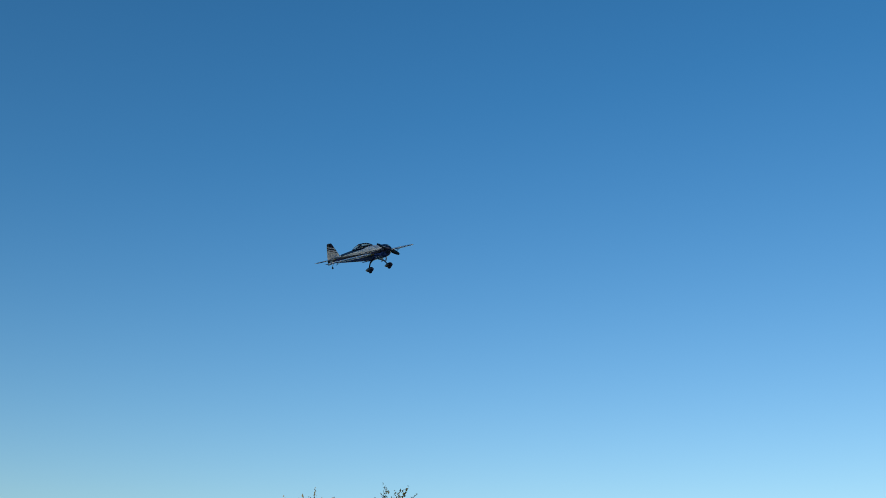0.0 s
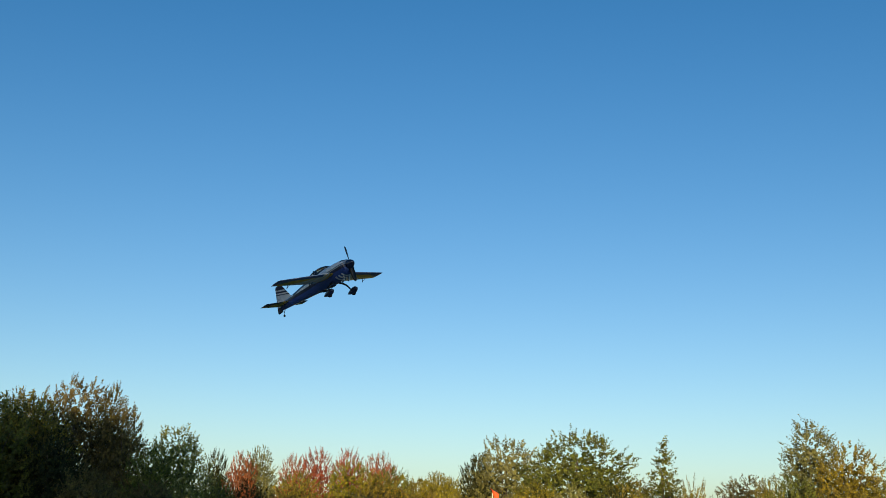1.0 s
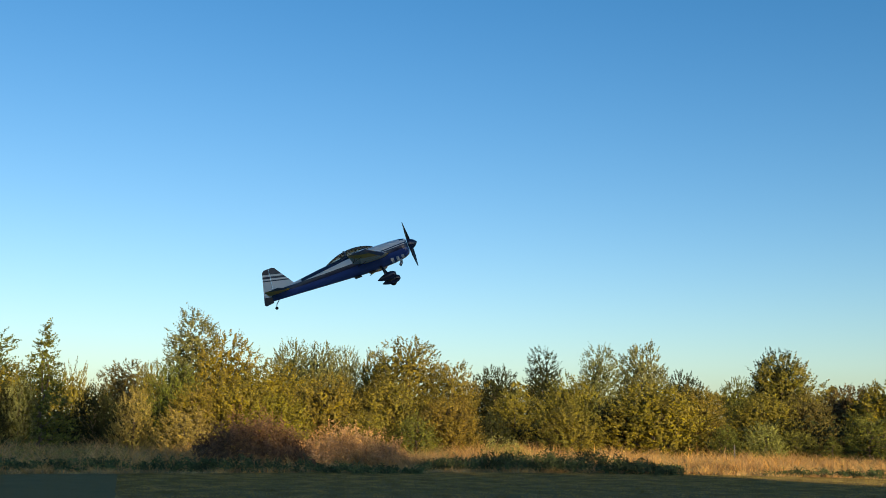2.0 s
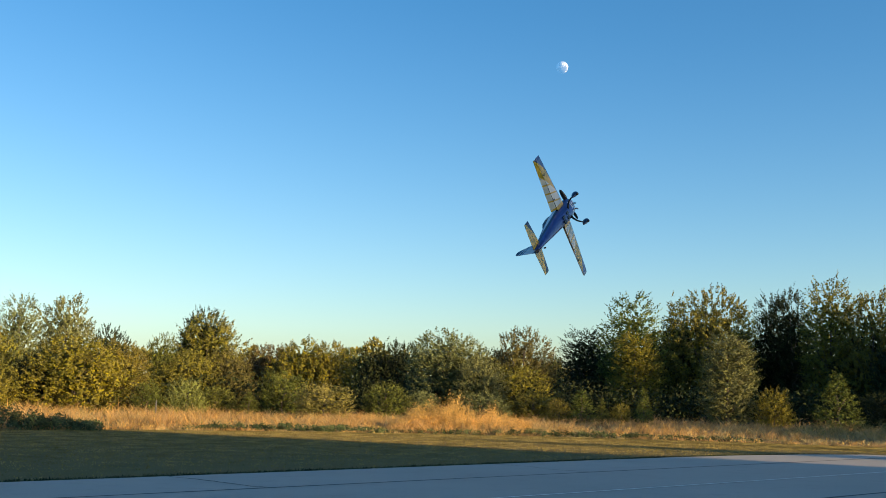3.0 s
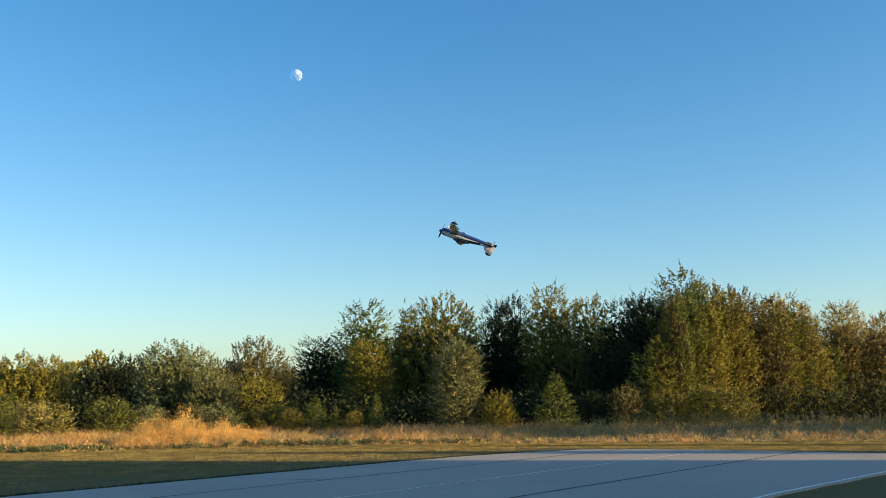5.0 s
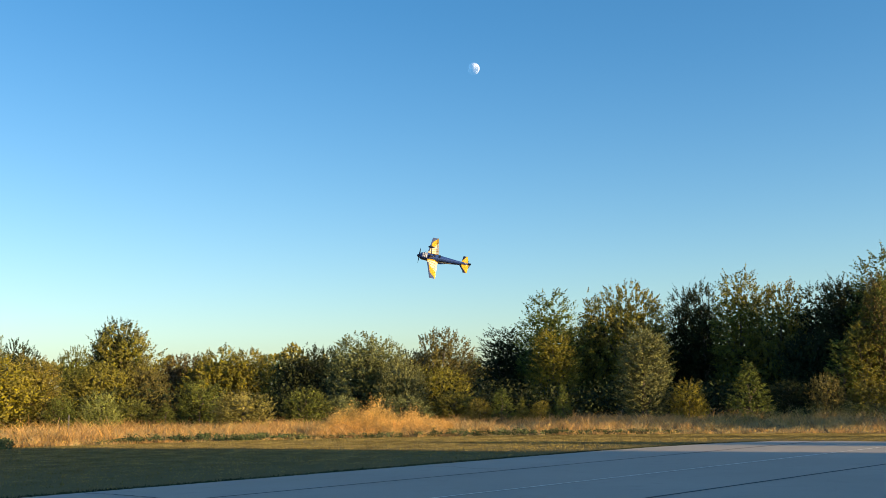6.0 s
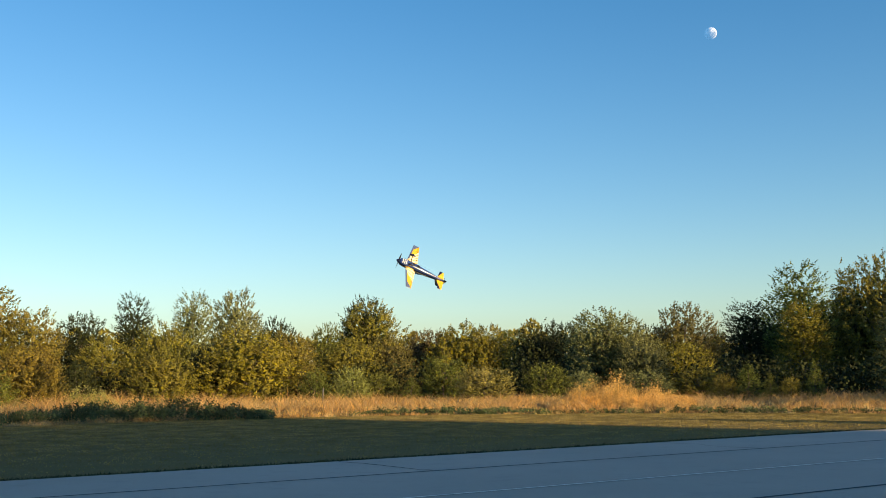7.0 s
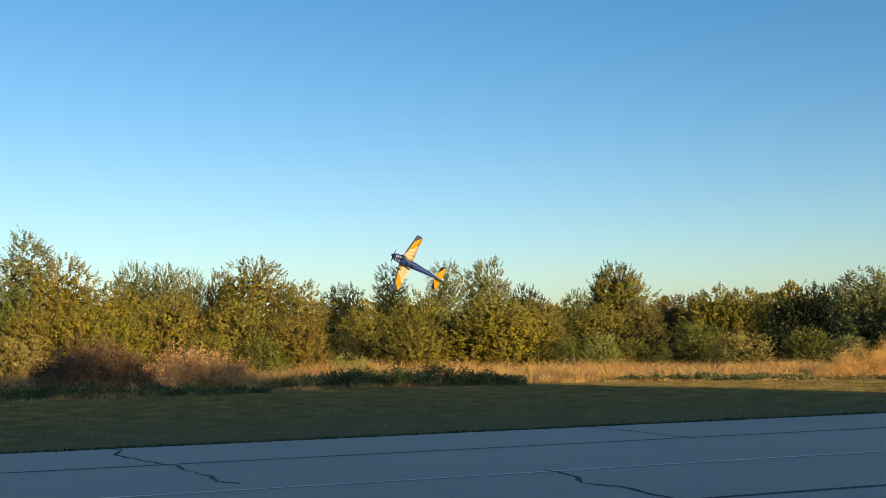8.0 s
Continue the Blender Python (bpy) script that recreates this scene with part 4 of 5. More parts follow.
def build_brush():
    # one weed mound in two colours: russet for its shaded part, rust for the sunlit
    brush("rust_brush", 47.8, 54.2, 41, 46.5, 2.15, 24000, 0.11, LEAF["russet"], "mound of russet seeding weeds, coloured dark as its shaded side", 1)
    brush("rust_brush", 42.6, 49.8, 41.5, 46.5, 1.75, 20000, 0.09, LEAF["rust"], "lower mound of tan and rust seeding weeds, coloured as its sunlit side", 12)
    brush("orange_brush", 5.2, 13.0, 46.5, 50, 1.25, 26000, 0.055, LEAF["amber"], "bright orange dry brush in front of the trees", 2)
    brush("orange_brush", 8.0, 12.2, 46.8, 49.4, 1.6, 15000, 0.055, LEAF["amber"], "taller orange clump in the dry brush", 10)
    brush("dark_weeds", 28, 42.4, 40.6, 43.4, 0.85, 14000, 0.12, LEAF["weed"], "low dark green weeds along the mown edge", 3)
    brush("dark_weeds", 42, 70, 37.3, 39.6, 0.5, 11000, 0.12, LEAF["weed"], "low trailing weeds along the mown edge", 4)
    brush("dark_weeds", 13, 24, 42.4, 43.8, 0.3, 5000, 0.11, LEAF["weed"], "thin green weeds at the mown edge", 6)
    brush("dark_weeds", -7, 13, 42.5, 43.7, 0.24, 7000, 0.09, LEAF["weed"], "thin green fringe of weeds where the mowing ends", 7)
    brush("yellow_brush", 36.0, 38.8, 50, 52.5, 1.5, 4500, 0.09, LEAF["pale"], "pale yellow-green bushy weeds in dry grass", 5)
    brush("grey_brush", -30, -8, 50, 58, 1.15, 17000, 0.085, LEAF["tan"], "grey-tan seeding weeds below the wood", 8)
    brush("grey_brush", 56, 66, 39, 48, 0.9, 9000, 0.085, LEAF["tan"], "grey-tan seeding weeds in the shade", 9)


# ---- the aeroplane ----
AILERONS = {}


def wing_half(side, plane):
    root = new("wing")
    root.parent = plane
    tagged(root, "white and navy wing with a gold underside")
    prof = (0, 0.012, 0.05, 0.12, 0.22, 0.35, 0.5, 0.62, 0.72)

    def thick(k):
        return 0.6 * (0.2969 * math.sqrt(k) - 0.126 * k - 0.3516 * k * k + 0.2843 * k ** 3 - 0.1036 * k ** 4)

    def section(y, ks, shrink=1.0):
        e = abs(y) / 1.1
        le, te = 0.40 - 0.19 * e, -0.10 + 0.07 * e
        ch = le - te
        up = [Vector((le - ch * k, side * abs(y), -0.031 + ch * thick(k) * shrink * 1.05)) for k in ks]
        dn = [Vector((le - ch * k, side * abs(y), -0.031 - ch * thick(k) * shrink * 1.05)) for k in ks]
        return up + dn[::-1]
    for name, ks, span in (("wing_panel", prof, (0.06, 0.3, 0.6, 0.9, 1.06, 1.09, 1.1)), ("aileron", (0.728, 0.8, 0.9, 0.985), (0.17, 0.5, 0.8, 1.06, 1.085))):
        bm = bmesh.new()
        n = len(ks)
        rings = [section(y, ks, 1.0 if y < 1.08 else 0.6 if y < 1.095 else 0.15) for y in span]
        mats = [0] * (n - 1) + [1 if name == "aileron" else 0] + [1] * (n - 1) + [1]
        loft(bm, rings, True, mats)
        bmesh.ops.recalc_face_normals(bm, faces=bm.faces)
        piece = part(name, bm, (WING_TOP, WING_UNDER), root, "", False)
        if name == "aileron":
            a, b = [sum(section(y, (0.728,)), Vector()) / 2 for y in (0.17, 1.085)]
            AILERONS[side] = (piece, a, (b - a).normalized() * side)
    for y in (0.35, 0.8):
        bm = bmesh.new()
        tube(bm, (0.02, side * y, -0.05), (-0.02, side * y, -0.095), 0.006, 0.006, 6)
        tube(bm, (0.10, side * y, -0.058), (-0.02, side * y, -0.09), 0.003, 0.003, 5)
        part("control_horn", bm, BLACK, root, "small black control horn and rod")


def tail_half(side, plane):
    root = new("tailplane")
    root.parent = plane
    tagged(root, "white and navy tailplane with a gold underside")
    for name, a0, a1 in (("stabiliser", 0.0, 0.52), ("elevator", 0.54, 1.0)):
        bm = bmesh.new()
        rings = []
        for y in (0.02, 0.2, 0.42, 0.445):
            e = y / 0.445
            le, te = -0.97 - 0.09 * e, -1.27 + 0.04 * e
            xs = [le + (te - le) * (a0 + (a1 - a0) * k) for k in (0, 0.15, 0.5, 1)]
            t = [0.004, 0.011, 0.012, 0.012] if a0 == 0 else [0.011, 0.010, 0.007, 0.002]
            s = 1 if y < 0.43 else 0.3
            rings.append([Vector((x, side * y, 0.012 + q * s)) for x, q in zip(xs, t)] + [Vector((x, side * y, 0.012 - q * s)) for x, q in zip(xs[::-1], t[::-1])])
        loft(bm, rings, True, [0, 0, 0, 0, 1, 1, 1, 1])
        bmesh.ops.recalc_face_normals(bm, faces=bm.faces)
        part(name, bm, (TAIL_TOP, TAIL_UNDER), root, "", False)


def slab_xz(bm, outline, half):
    a = [bm.verts.new((x, -h, z)) for (x, z), h in zip(outline, half)]
    b = [bm.verts.new((x, h, z)) for (x, z), h in zip(outline, half)]
    bm.faces.new(a), bm.faces.new(b[::-1])
    n = len(a)
    for k in range(n):
        bm.faces.new((a[k], b[k], b[(k + 1) % n], a[(k + 1) % n]))
    bmesh.ops.recalc_face_normals(bm, faces=bm.faces)


def build_aeroplane():
    plane = tagged(new("aeroplane"), "white, navy and blue radio-controlled aerobatic aeroplane in flight", "model aeroplane")
    # fuselage: x, half width, bottom, top, squareness
    stations = ((0.640, 0.085, -0.085, 0.075), (0.620, 0.115, -0.115, 0.095), (0.56, 0.135, -0.140, 0.112), (0.42, 0.142, -0.158, 0.125), (0.20, 0.140, -0.165, 0.135),
                (0.0, 0.132, -0.158, 0.138), (-0.25, 0.112, -0.140, 0.136), (-0.55, 0.086, -0.118, 0.110), (-0.85, 0.058, -0.095, 0.078), (-1.10, 0.036, -0.078, 0.052), (-1.235, 0.020, -0.068, 0.036))
    bm = bmesh.new()
    rings = []
    for x, w, b, t in stations:
        ring = []
        for k in range(28):
            a = k * math.tau / 28
            ca, sa = math.cos(a), math.sin(a)
            e = 0.72
            yy = w * math.copysign(abs(ca) ** e, ca)
            zz = (b + t) / 2 + (t - b) / 2 * math.copysign(abs(sa) ** e, sa)
            ring.append(Vector((x, yy, zz)))
        rings.append(ring)
    loft(bm, rings)
    bmesh.ops.recalc_face_normals(bm, faces=bm.faces)
    part("fuselage", bm, FUSE, plane, "silver-white fuselage with navy band and blue belly")
    # belly vents
    for x in (0.10, -0.10):
        for y in (-0.035, 0.035):
            bm = bmesh.new()
            slab = bmesh.ops.create_cube(bm, size=1)["verts"]
            bmesh.ops.transform(bm, matrix=pose(x, y, -0.163) @ Matrix.Diagonal((0.09, 0.05, 0.012, 1)), verts=slab)
            part("belly_vent", bm, BLACK, plane, "dark cooling opening in the belly", False)
    # canopy and what is seen inside it
    bm = bmesh.new()
    rings = []
    for k in range(13):
        s = k / 12
        x = 0.25 - 0.74 * s
        hgt = 0.112 * math.sin(math.pi * s ** 0.85) ** 0.75 + 0.004
        w = 0.104 * math.sin(math.pi * min(max(s, 0.03), 0.97)) ** 0.5
        base = float(np.interp(-x, (-0.25, 0, 0.25, 0.45), (0.105, 0.105, 0.105, 0.09)))
        rings.append([Vector((x, w * math.cos(a), base + hgt * math.sin(a))) for a in np.linspace(0, math.pi, 13)])
    loft(bm, rings, close=False)
    bmesh.ops.recalc_face_normals(bm, faces=bm.faces)
    glass = part("canopy", bm, GLASS, plane, "smoked clear canopy")
    glass.visible_shadow = False
    bm = bmesh.new()
    tub = bmesh.ops.create_cube(bm, size=1)["verts"]
    bmesh.ops.transform(bm, matrix=pose(-0.06, 0, 0.135) @ Matrix.Diagonal((0.36, 0.13, 0.03, 1)), verts=tub)
    back = bmesh.ops.create_cube(bm, size=1)["verts"]
    bmesh.ops.transform(bm, matrix=pose(-0.16, 0, 0.17, 0, -15, 0) @ Matrix.Diagonal((0.03, 0.10, 0.10, 1)), verts=back)
    bmesh.ops.bevel(bm, geom=bm.edges[:], offset=0.008, segments=2, affect="EDGES")
    part("cockpit", bm, SEAT, plane, "grey cockpit tub with a seat back")
    for side in (1, -1):
        wing_half(side, plane)
        tail_half(side, plane)
    bm = bmesh.new()
    slab_xz(bm, [(-0.90, 0.06), (-1.085, 0.335), (-1.115, 0.355), (-1.165, 0.355), (-1.195, 0.03)], (0.004, 0.004, 0.006, 0.010, 0.014))
    part("fin", bm, FIN, plane, "white fin with a navy tip", False)
    bm = bmesh.new()
    slab_xz(bm, [(-1.170, 0.357), (-1.235, 0.355), (-1.262, 0.33), (-1.365, -0.075), (-1.345, -0.098), (-1.24, -0.088), (-1.202, 0.03)], (0.009, 0.004, 0.003, 0.003, 0.004, 0.012, 0.013))
    part("rudder", bm, FIN, plane, "white rudder with navy stripes", False)
    # nose
    bm = bmesh.new()
    rings = [[Vector((x, r * math.cos(a), r * math.sin(a))) for a in np.arange(0, math.tau, math.tau / 20)]
             for x, r in ((0.648, 0.078), (0.665, 0.077), (0.70, 0.064), (0.735, 0.042), (0.758, 0.018), (0.767, 0.002))]
    loft(bm, rings)
    part("spinner", bm, FILM_NAVY, plane, "dark blue pointed spinner")
    bm = bmesh.new()
    for sgn in (1, -1):
        rings = []
        for r, c, tw in ((0.02, 0.020, 62), (0.08, 0.034, 45), (0.15, 0.040, 30), (0.23, 0.034, 20), (0.285, 0.022, 16), (0.30, 0.006, 15)):
            m = Matrix.Rotation(radians(tw) * sgn, 3, "Z")
            ring = []
            for y, x in ((-c, 0), (-0.3 * c, 0.006), (c, 0), (-0.3 * c, -0.004)):
                q = m @ Vector((x, y, 0))
                ring.append(Vector((q.x, q.y, sgn * r)))
            rings.append(ring)
        loft(bm, rings)
    bmesh.ops.recalc_face_normals(bm, faces=bm.faces)
    prop = part("propeller", bm, BLACK, plane, "two-bladed black propeller")
    prop.location = (0.672, 0, 0)
    for y in (0.05, -0.05):
        bm = bmesh.new()
        chain(bm, [(0.50, y, -0.13), (0.49, y, -0.185), (0.46, y * 1.1, -0.215)], (0.013, 0.013, 0.012), 8)
        part("exhaust_stub", bm, STEEL, plane, "short steel exhaust stub")
    for side in (1, -1):
        bm = bmesh.new()
        chain(bm, [(0.225, side * 0.07, -0.15), (0.235, side * 0.13, -0.172), (0.25, side * 0.19, -0.215), (0.258, side * 0.232, -0.28), (0.262, side * 0.246, -0.325)], (0.020, 0.017, 0.014, 0.012, 0.011), 8)
        part("undercarriage_leg", bm, BLACK, plane, "curved black undercarriage leg")
        bm = bmesh.new()
        rings = []
        for k in range(11):
            s = k / 10
            w = 0.036 * math.sin(math.pi * min(max(s, 0.02), 0.985) ** 0.62) ** 0.7
            rings.append([Vector((0.262 + 0.13 - 0.25 * s, side * 0.253 + w * math.cos(a), -0.331 + 0.012 * (1 - s) + 1.45 * w * math.sin(a))) for a in np.arange(0, math.tau, math.tau / 12)])
        loft(bm, rings)
        bmesh.ops.recalc_face_normals(bm, faces=bm.faces)
        pant = part("wheel_pant", bm, FILM_NAVY, plane, "dark blue teardrop wheel pant")
        bm = bmesh.new()
        tube(bm, (0.285, side * 0.253 - 0.014, -0.356), (0.285, side * 0.253 + 0.014, -0.356), 0.042, 0.042, 20)
        part("wheel", bm, RUBBER, pant, "black rubber wheel")
    bm = bmesh.new()
    chain(bm, [(-1.16, 0, -0.07), (-1.21, 0, -0.115), (-1.225, 0, -0.15)], (0.007, 0.006, 0.005), 6)
    part("tail_strut", bm, STEEL, plane, "thin steel tail-wheel strut")
    bm = bmesh.new()
    tube(bm, (-1.228, -0.008, -0.165), (-1.228, 0.008, -0.165), 0.02, 0.02, 14)
    part("tail_wheel", bm, RUBBER, plane)
    return plane, prop


# ---- windsock, marker post, moon ----
def build_windsock():
    x, y = -55.8, 19.16
    root = tagged(new("windsock"), "limp orange windsock on a thin white pole in dry grass", "windsock")
    root.location = (x, y, 0.38)
    bm = bmesh.new()
    chain(bm, [(0, 0, -0.4), (0.0, 0, 1.8), (0.0, 0, 3.45)], (0.036, 0.034, 0.030), 10)
    part("pole", bm, POST_WHITE, root, "white painted pole")
    bm = bmesh.new()
    chain(bm, [(0, 0, 3.42), (0.05, 0.06, 3.56), (0.16, 0.20, 3.60)], (0.018, 0.016, 0.014), 6)
    part("swivel_arm", bm, STEEL, root, "bent wire swivel arm")
    bm = bmesh.new()
    rings = []
    for k, (dx, z, r) in enumerate(((0.02, 3.62, 0.17), (0.10, 3.58, 0.19), (0.19, 3.42, 0.17), (0.25, 3.20, 0.14), (0.29, 2.98, 0.13), (0.32, 2.78, 0.11))):
        way = Vector((0.62, 0.78, 0))
        rings.append([Vector((way.x * dx, way.y * dx, z)) + way * (r * math.cos(a) * (1 + 0.12 * math.sin(3 * a + k))) + Vector((-way.y, way.x, 0)) * (r * 0.55 * math.sin(a)) + Vector((0, 0, -0.10 * math.cos(a) * (k < 2)))
                      for a in np.arange(0, math.tau, math.tau / 18)])
    loft(bm, rings)
    bmesh.ops.recalc_face_normals(bm, faces=bm.faces)
    part("sock", bm, SOCK, root, "orange cloth sock hanging down")


def build_marker_post():
    p = polar(25.4, 58)
    root = tagged(new("marker_post"), "short pale wooden marker post in dry grass", "post")
    root.location = p
    bm = bmesh.new()
    tube(bm, (0, 0, 0), (0.02, 0, 0.95), 0.04, 0.038, 8)
    part("post", bm, SEAT, root)
    bm = bmesh.new()
    tube(bm, (0.02, 0, 0.95), (0.02, 0, 0.99), 0.046, 0.02, 8)
    part("cap", bm, STRAW_GREY, root)


def build_moon():
    bm = bmesh.new()
    bmesh.ops.create_uvsphere(bm, u_segments=64, v_segments=32, radius=23.0)
    a, e = radians(3.64), radians(17.94)
    far = Vector((-math.sin(a) * math.cos(e), math.cos(a) * math.cos(e), math.sin(e)))
    bmesh.ops.delete(bm, geom=[v for v in bm.verts if v.co.dot(far) > 0.3], context="VERTS")   # the moon keeps one side to us
    ob = new("moon", mesh_of("moon", bm, MOON))
    ob.location = (-math.sin(a) * math.cos(e) * 4000, math.cos(a) * math.cos(e) * 4000, 1.65 + math.sin(e) * 4000)
    tagged(ob, "pale half moon in the clear evening sky", "moon")


def fly(x, y, z, heading, climb, bank):
    """A pose of the aeroplane: its nose points along the heading (degrees from +x), raised by climb, banked to its right by bank."""
    return Matrix.Translation((x, y, z)) @ Matrix.Rotation(radians(heading), 4, "Z") @ Matrix.Rotation(radians(-climb), 4, "Y") @ Matrix.Rotation(radians(bank), 4, "X")


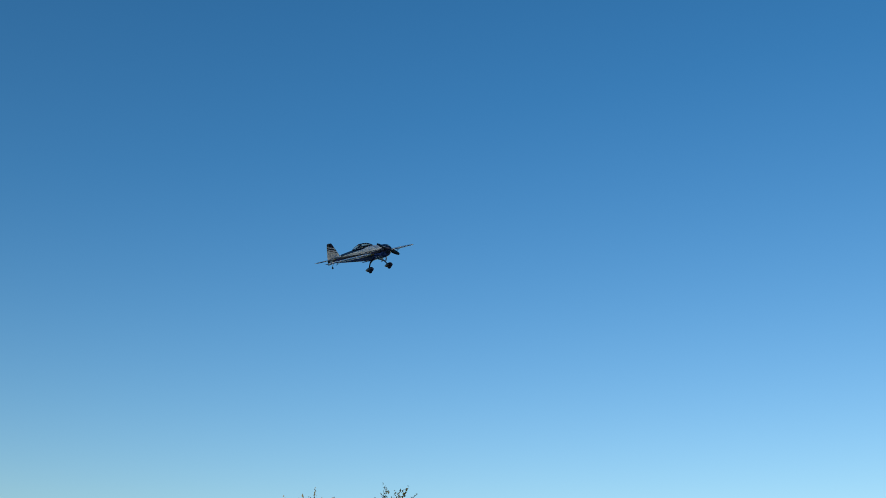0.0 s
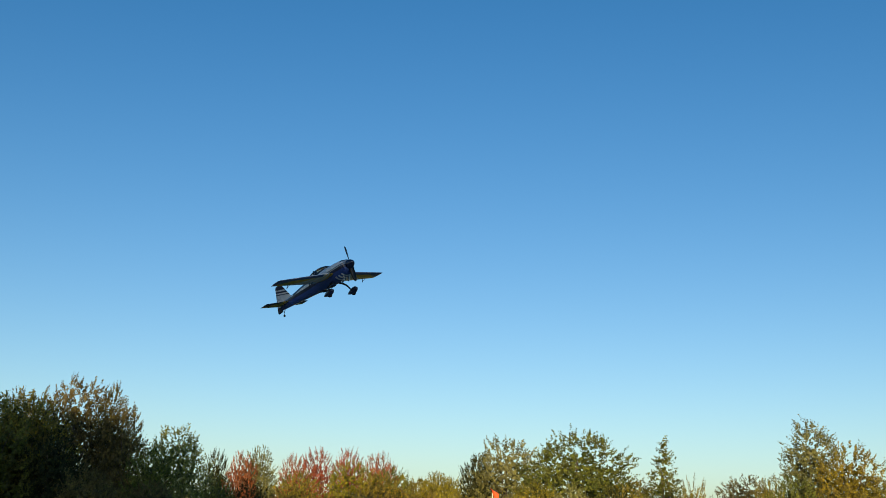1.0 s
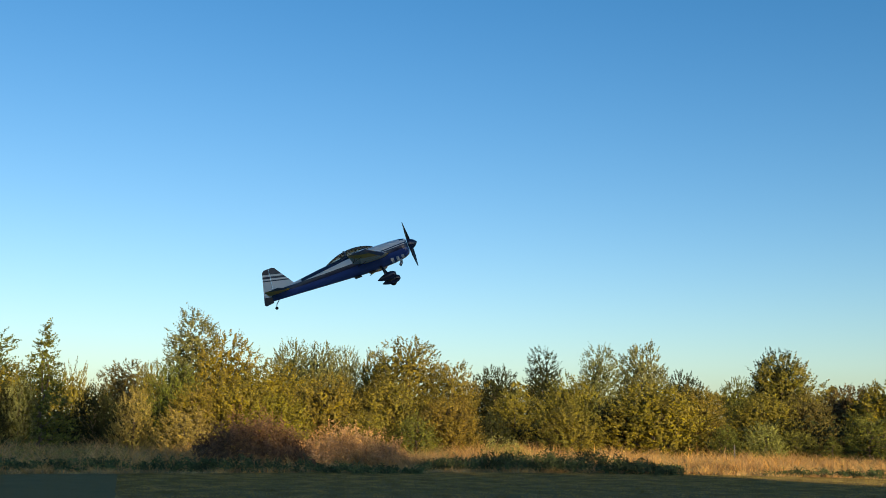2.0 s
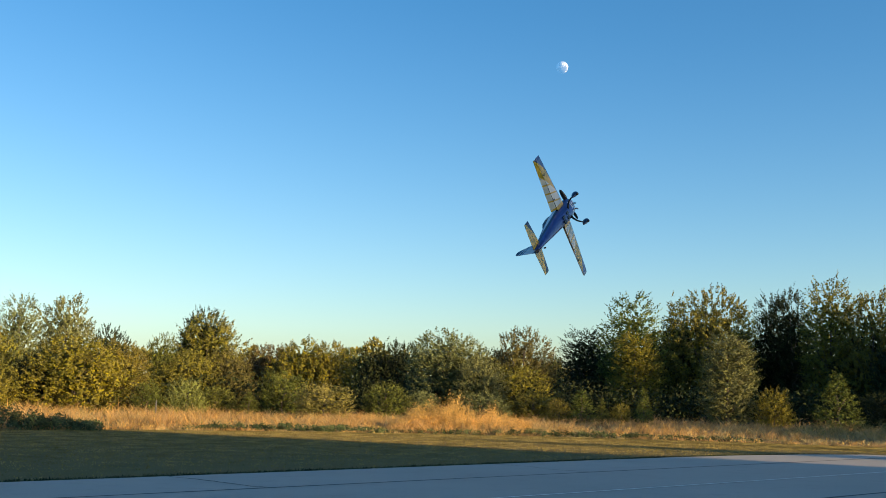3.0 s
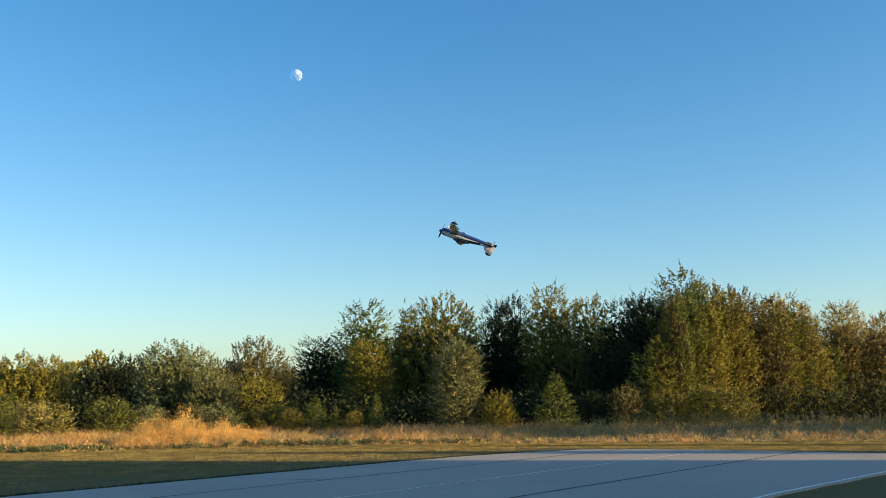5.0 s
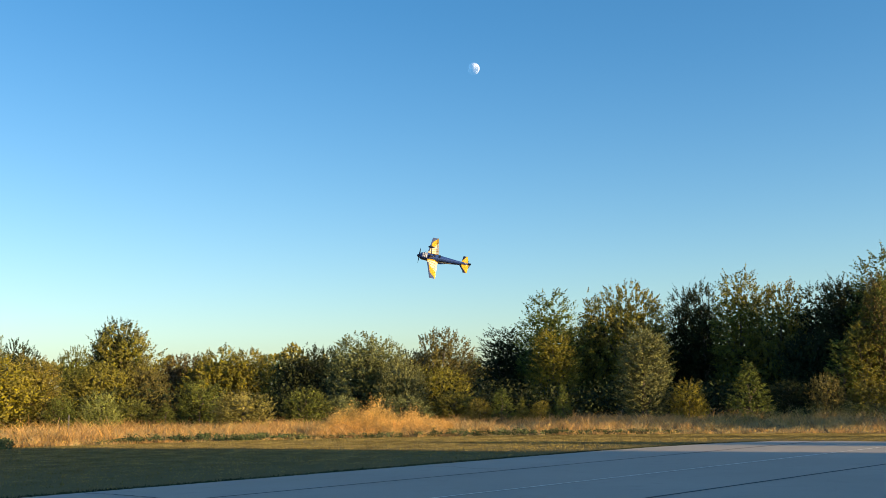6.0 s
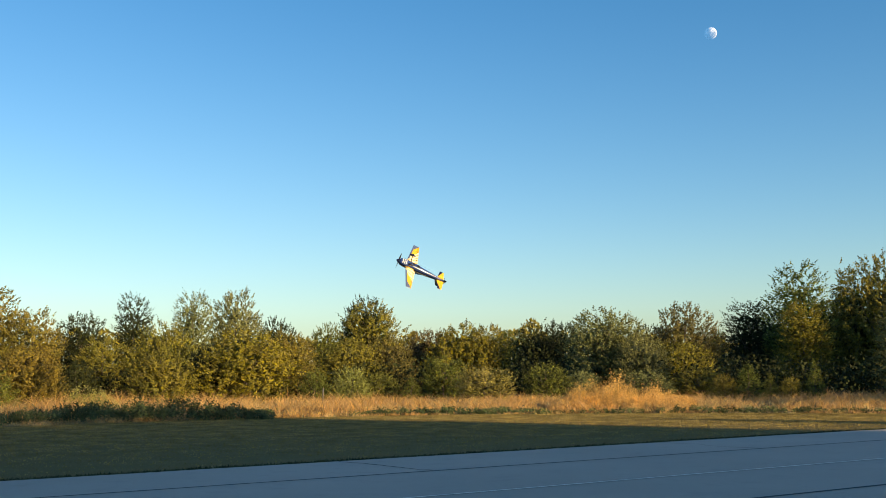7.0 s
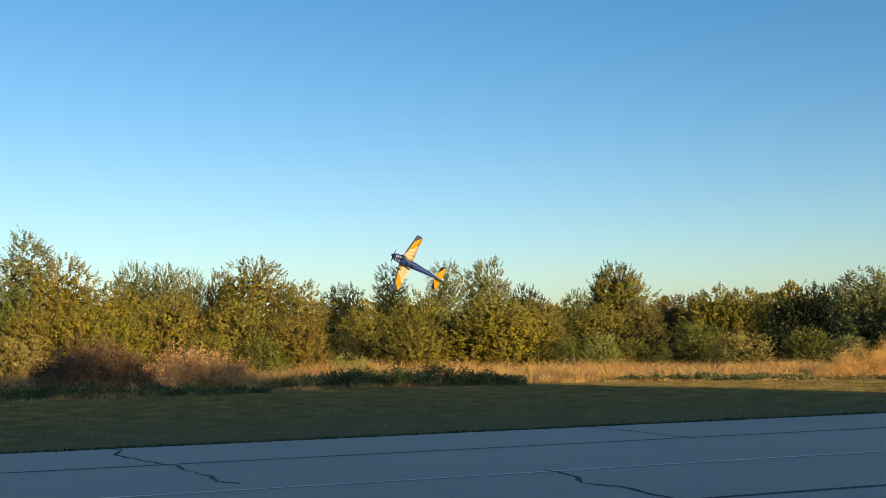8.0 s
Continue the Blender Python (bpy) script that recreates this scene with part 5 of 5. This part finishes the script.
def motions():
    walk(aeroplane, [
        (0, fly(-19.04, -4.49, 9.15, 51.2, -7.4, 25.8)),
        (0.1, fly(-19.27, -3.85, 8.83, 46.9, -7.3, 26.3)),
        (0.2, fly(-19.42, -3.18, 8.51, 42.9, -7.0, 25.4)),
        (0.3, fly(-19.36, -2.47, 8.14, 39.6, -6.2, 21.0)),
        (0.4, fly(-19.06, -1.71, 7.72, 37.5, -2.9, 18.1)),
        (0.5, fly(-18.53, -0.95, 7.25, 32.7, 0.6, 16.7)),
        (0.6, fly(-18.12, -0.20, 6.85, 29.1, 4.3, 17.2)),
        (0.7, fly(-17.80, 0.53, 6.50, 26.8, 7.9, 19.0)),
        (0.8, fly(-17.39, 1.25, 6.18, 25.6, 10.6, 19.5)),
        (0.9, fly(-16.79, 1.95, 5.86, 25.7, 12.3, 17.5)),
        (1, fly(-16.16, 2.63, 5.54, 26.3, 13.3, 15.1)),
        (1.1, fly(-15.54, 3.29, 5.27, 26.5, 13.8, 13.9)),
        (1.2, fly(-14.96, 3.95, 5.02, 26.7, 14.1, 12.2)),
        (1.3, fly(-14.43, 4.64, 4.80, 27.4, 14.4, 8.6)),
        (1.4, fly(-13.93, 5.34, 4.59, 28.2, 14.8, 4.0)),
        (1.5, fly(-13.36, 6.04, 4.41, 29.1, 15.5, -0.4)),
        (1.6, fly(-12.65, 6.71, 4.22, 29.4, 16.8, -4.6)),
        (1.7, fly(-11.90, 7.39, 4.04, 30.2, 18.3, -7.8)),
        (1.8, fly(-11.12, 8.04, 3.91, 31.7, 19.4, -7.9)),
        (1.9, fly(-10.30, 8.65, 3.81, 33.7, 20.4, -4.2)),
        (2, fly(-9.45, 9.26, 3.74, 36.1, 21.1, 3.2)),
        (2.1, fly(-8.57, 9.84, 3.70, 38.9, 21.7, 14.3)),
        (2.2, fly(-7.68, 10.44, 3.68, 42.1, 22.3, 28.8)),
        (2.3, fly(-6.80, 11.07, 3.69, 45.6, 22.9, 46.9)),
        (2.4, fly(-5.92, 11.72, 3.73, 49.3, 23.6, 68.3)),
        (2.5, fly(-5.05, 12.43, 3.80, 53.3, 24.5, 92.9)),
        (2.6, fly(-4.20, 13.21, 3.89, 57.5, 25.7, 120.8)),
        (2.7, fly(-3.40, 14.07, 4.02, 61.8, 27.2, 151.7)),
        (2.8, fly(-2.62, 15.04, 4.17, 66.3, 29.1, 185.7)),
        (2.9, fly(-1.90, 16.15, 4.41, 71.2, 31.4, 221.9)),
        (3, fly(-1.14, 17.01, 4.55, 74.7, 32.2, 257.6)),
        (3.1, fly(-0.44, 17.61, 4.58, 77.3, 34.2, 289.3)),
        (3.2, fly(0.05, 18.25, 4.58, 73.2, 40.6, 323.4)),
        (3.3, fly(0.55, 19.24, 4.75, 72.7, 37.8, 357.2)),
        (3.4, fly(1.04, 20.46, 4.93, 66.9, 38.7, 391.7)),
        (3.5, fly(1.57, 21.48, 5.17, 64.5, 34.9, 429.0)),
        (3.6, fly(2.09, 22.17, 5.30, 65.9, 31.0, 466.4)),
        (3.7, fly(2.58, 22.83, 5.41, 73.4, 28.3, 499.1)),
        (3.8, fly(3.02, 23.69, 5.56, 79.3, 26.4, 531.7)),
        (3.9, fly(3.46, 24.77, 5.74, 85.7, 25.9, 564.1)),
        (4, fly(3.92, 26.02, 5.94, 92.1, 26.5, 598.9)),
        (4.1, fly(4.30, 27.21, 6.10, 101.4, 29.7, 629.3)),
        (4.2, fly(4.51, 28.22, 6.17, 108.9, 33.7, 660.5)),
        (4.3, fly(4.58, 29.18, 6.28, 116.1, 35.0, 692.0)),
        (4.4, fly(4.60, 30.16, 6.41, 123.3, 34.7, 723.9)),
        (4.5, fly(4.56, 31.11, 6.58, 130.5, 33.4, 755.7)),
        (4.6, fly(4.46, 32.06, 6.75, 137.5, 31.1, 787.4)),
        (4.7, fly(4.30, 32.98, 6.93, 144.5, 28.2, 818.9)),
        (4.8, fly(4.07, 33.87, 7.10, 151.4, 25.1, 850.0)),
        (4.9, fly(3.79, 34.70, 7.25, 158.1, 22.1, 880.6)),
        (5, fly(3.44, 35.47, 7.38, 164.8, 19.4, 910.5)),
        (5.1, fly(3.01, 36.17, 7.46, 171.2, 17.3, 939.7)),
        (5.2, fly(2.53, 36.78, 7.48, 177.5, 16.3, 967.9)),
        (5.3, fly(1.97, 37.30, 7.45, 183.6, 16.6, 994.9)),
        (5.4, fly(1.25, 37.64, 7.33, 188.5, 19.4, 1020.8)),
        (5.5, fly(0.47, 37.84, 7.21, 190.8, 23.1, 1046.7)),
        (5.6, fly(-0.41, 37.99, 7.12, 187.0, 24.9, 1072.5)),
        (5.7, fly(-1.30, 38.29, 7.11, 183.5, 23.2, 1104.2)),
        (5.8, fly(-2.17, 38.72, 7.09, 184.2, 18.6, 1136.8)),
        (5.9, fly(-3.16, 39.07, 7.04, 188.3, 13.7, 1178.4)),
        (6, fly(-4.09, 39.23, 6.87, 193.0, 11.0, 1206.6)),
        (6.1, fly(-5.09, 39.25, 6.71, 197.0, 10.7, 1239.3)),
        (6.2, fly(-6.10, 39.16, 6.60, 200.5, 12.4, 1273.7)),
        (6.3, fly(-7.13, 39.02, 6.46, 204.8, 16.9, 1316.8)),
        (6.4, fly(-8.19, 38.96, 6.30, 209.3, 21.9, 1359.8)),
        (6.5, fly(-9.29, 39.08, 6.15, 213.4, 26.3, 1390.6)),
        (6.6, fly(-10.34, 39.22, 6.05, 213.5, 30.4, 1425.8)),
        (6.7, fly(-11.32, 39.03, 5.98, 212.6, 33.6, 1457.5)),
        (6.8, fly(-12.10, 38.38, 5.89, 211.6, 31.1, 1494.1)),
        (6.9, fly(-12.83, 37.41, 5.79, 214.5, 26.1, 1532.9)),
        (7, fly(-13.50, 36.39, 5.64, 218.9, 23.1, 1562.6)),
        (7.1, fly(-14.22, 35.49, 5.48, 225.2, 20.1, 1587.3)),
        (7.2, fly(-14.99, 34.88, 5.43, 229.6, 16.1, 1622.0)),
        (7.3, fly(-15.87, 34.63, 5.37, 232.5, 16.2, 1659.4)),
        (7.4, fly(-16.86, 34.55, 5.29, 235.1, 17.4, 1692.4)),
        (7.5, fly(-17.74, 34.26, 5.18, 238.5, 19.7, 1727.9)),
        (7.6, fly(-18.40, 33.51, 4.97, 240.0, 25.0, 1757.0)),
        (7.7, fly(-18.84, 32.40, 4.79, 239.2, 27.2, 1780.5)),
        (7.8, fly(-19.21, 31.42, 4.65, 237.7, 27.2, 1818.2)),
        (7.9, fly(-19.87, 30.78, 4.59, 228.9, 28.5, 1849.8)),
        (8, fly(-20.73, 30.40, 4.51, 210.9, 28.2, 1870.1)),
    ])
    for side, (aileron, hinge, axis) in AILERONS.items():
        walk(aileron, [(t, Matrix.Translation(hinge) @ Matrix.Rotation(radians(-side * dip), 4, axis) @ Matrix.Translation(-hinge))
                       for t, dip in ((0, 0), (1.7, 0), (2.1, 12), (2.7, 30), (8.0, 30))])
    when, turn = (0, 0.3, 0.5, 0.8, 1.0, 1.2, 1.5, 2.8, 3.0, 3.3, 4.2, 8.0), (60, 20, 40, 60, 0, -80, 0, 20, 80, 0, 0, 75)
    walk(propeller, [(k / 30, pose(0.672, 0, 0, 60 * k + float(np.interp(k / 30, when, turn)), 0, 0)) for k in range(241)])


build_ground()
build_runway()
aeroplane, propeller = build_aeroplane()
build_woods()
build_young_trees()
build_shade_belt()
build_undergrowth()
build_windsock()
build_marker_post()
build_moon()
build_brush()
build_tall_grass()
build_lawn_blades()
motions()
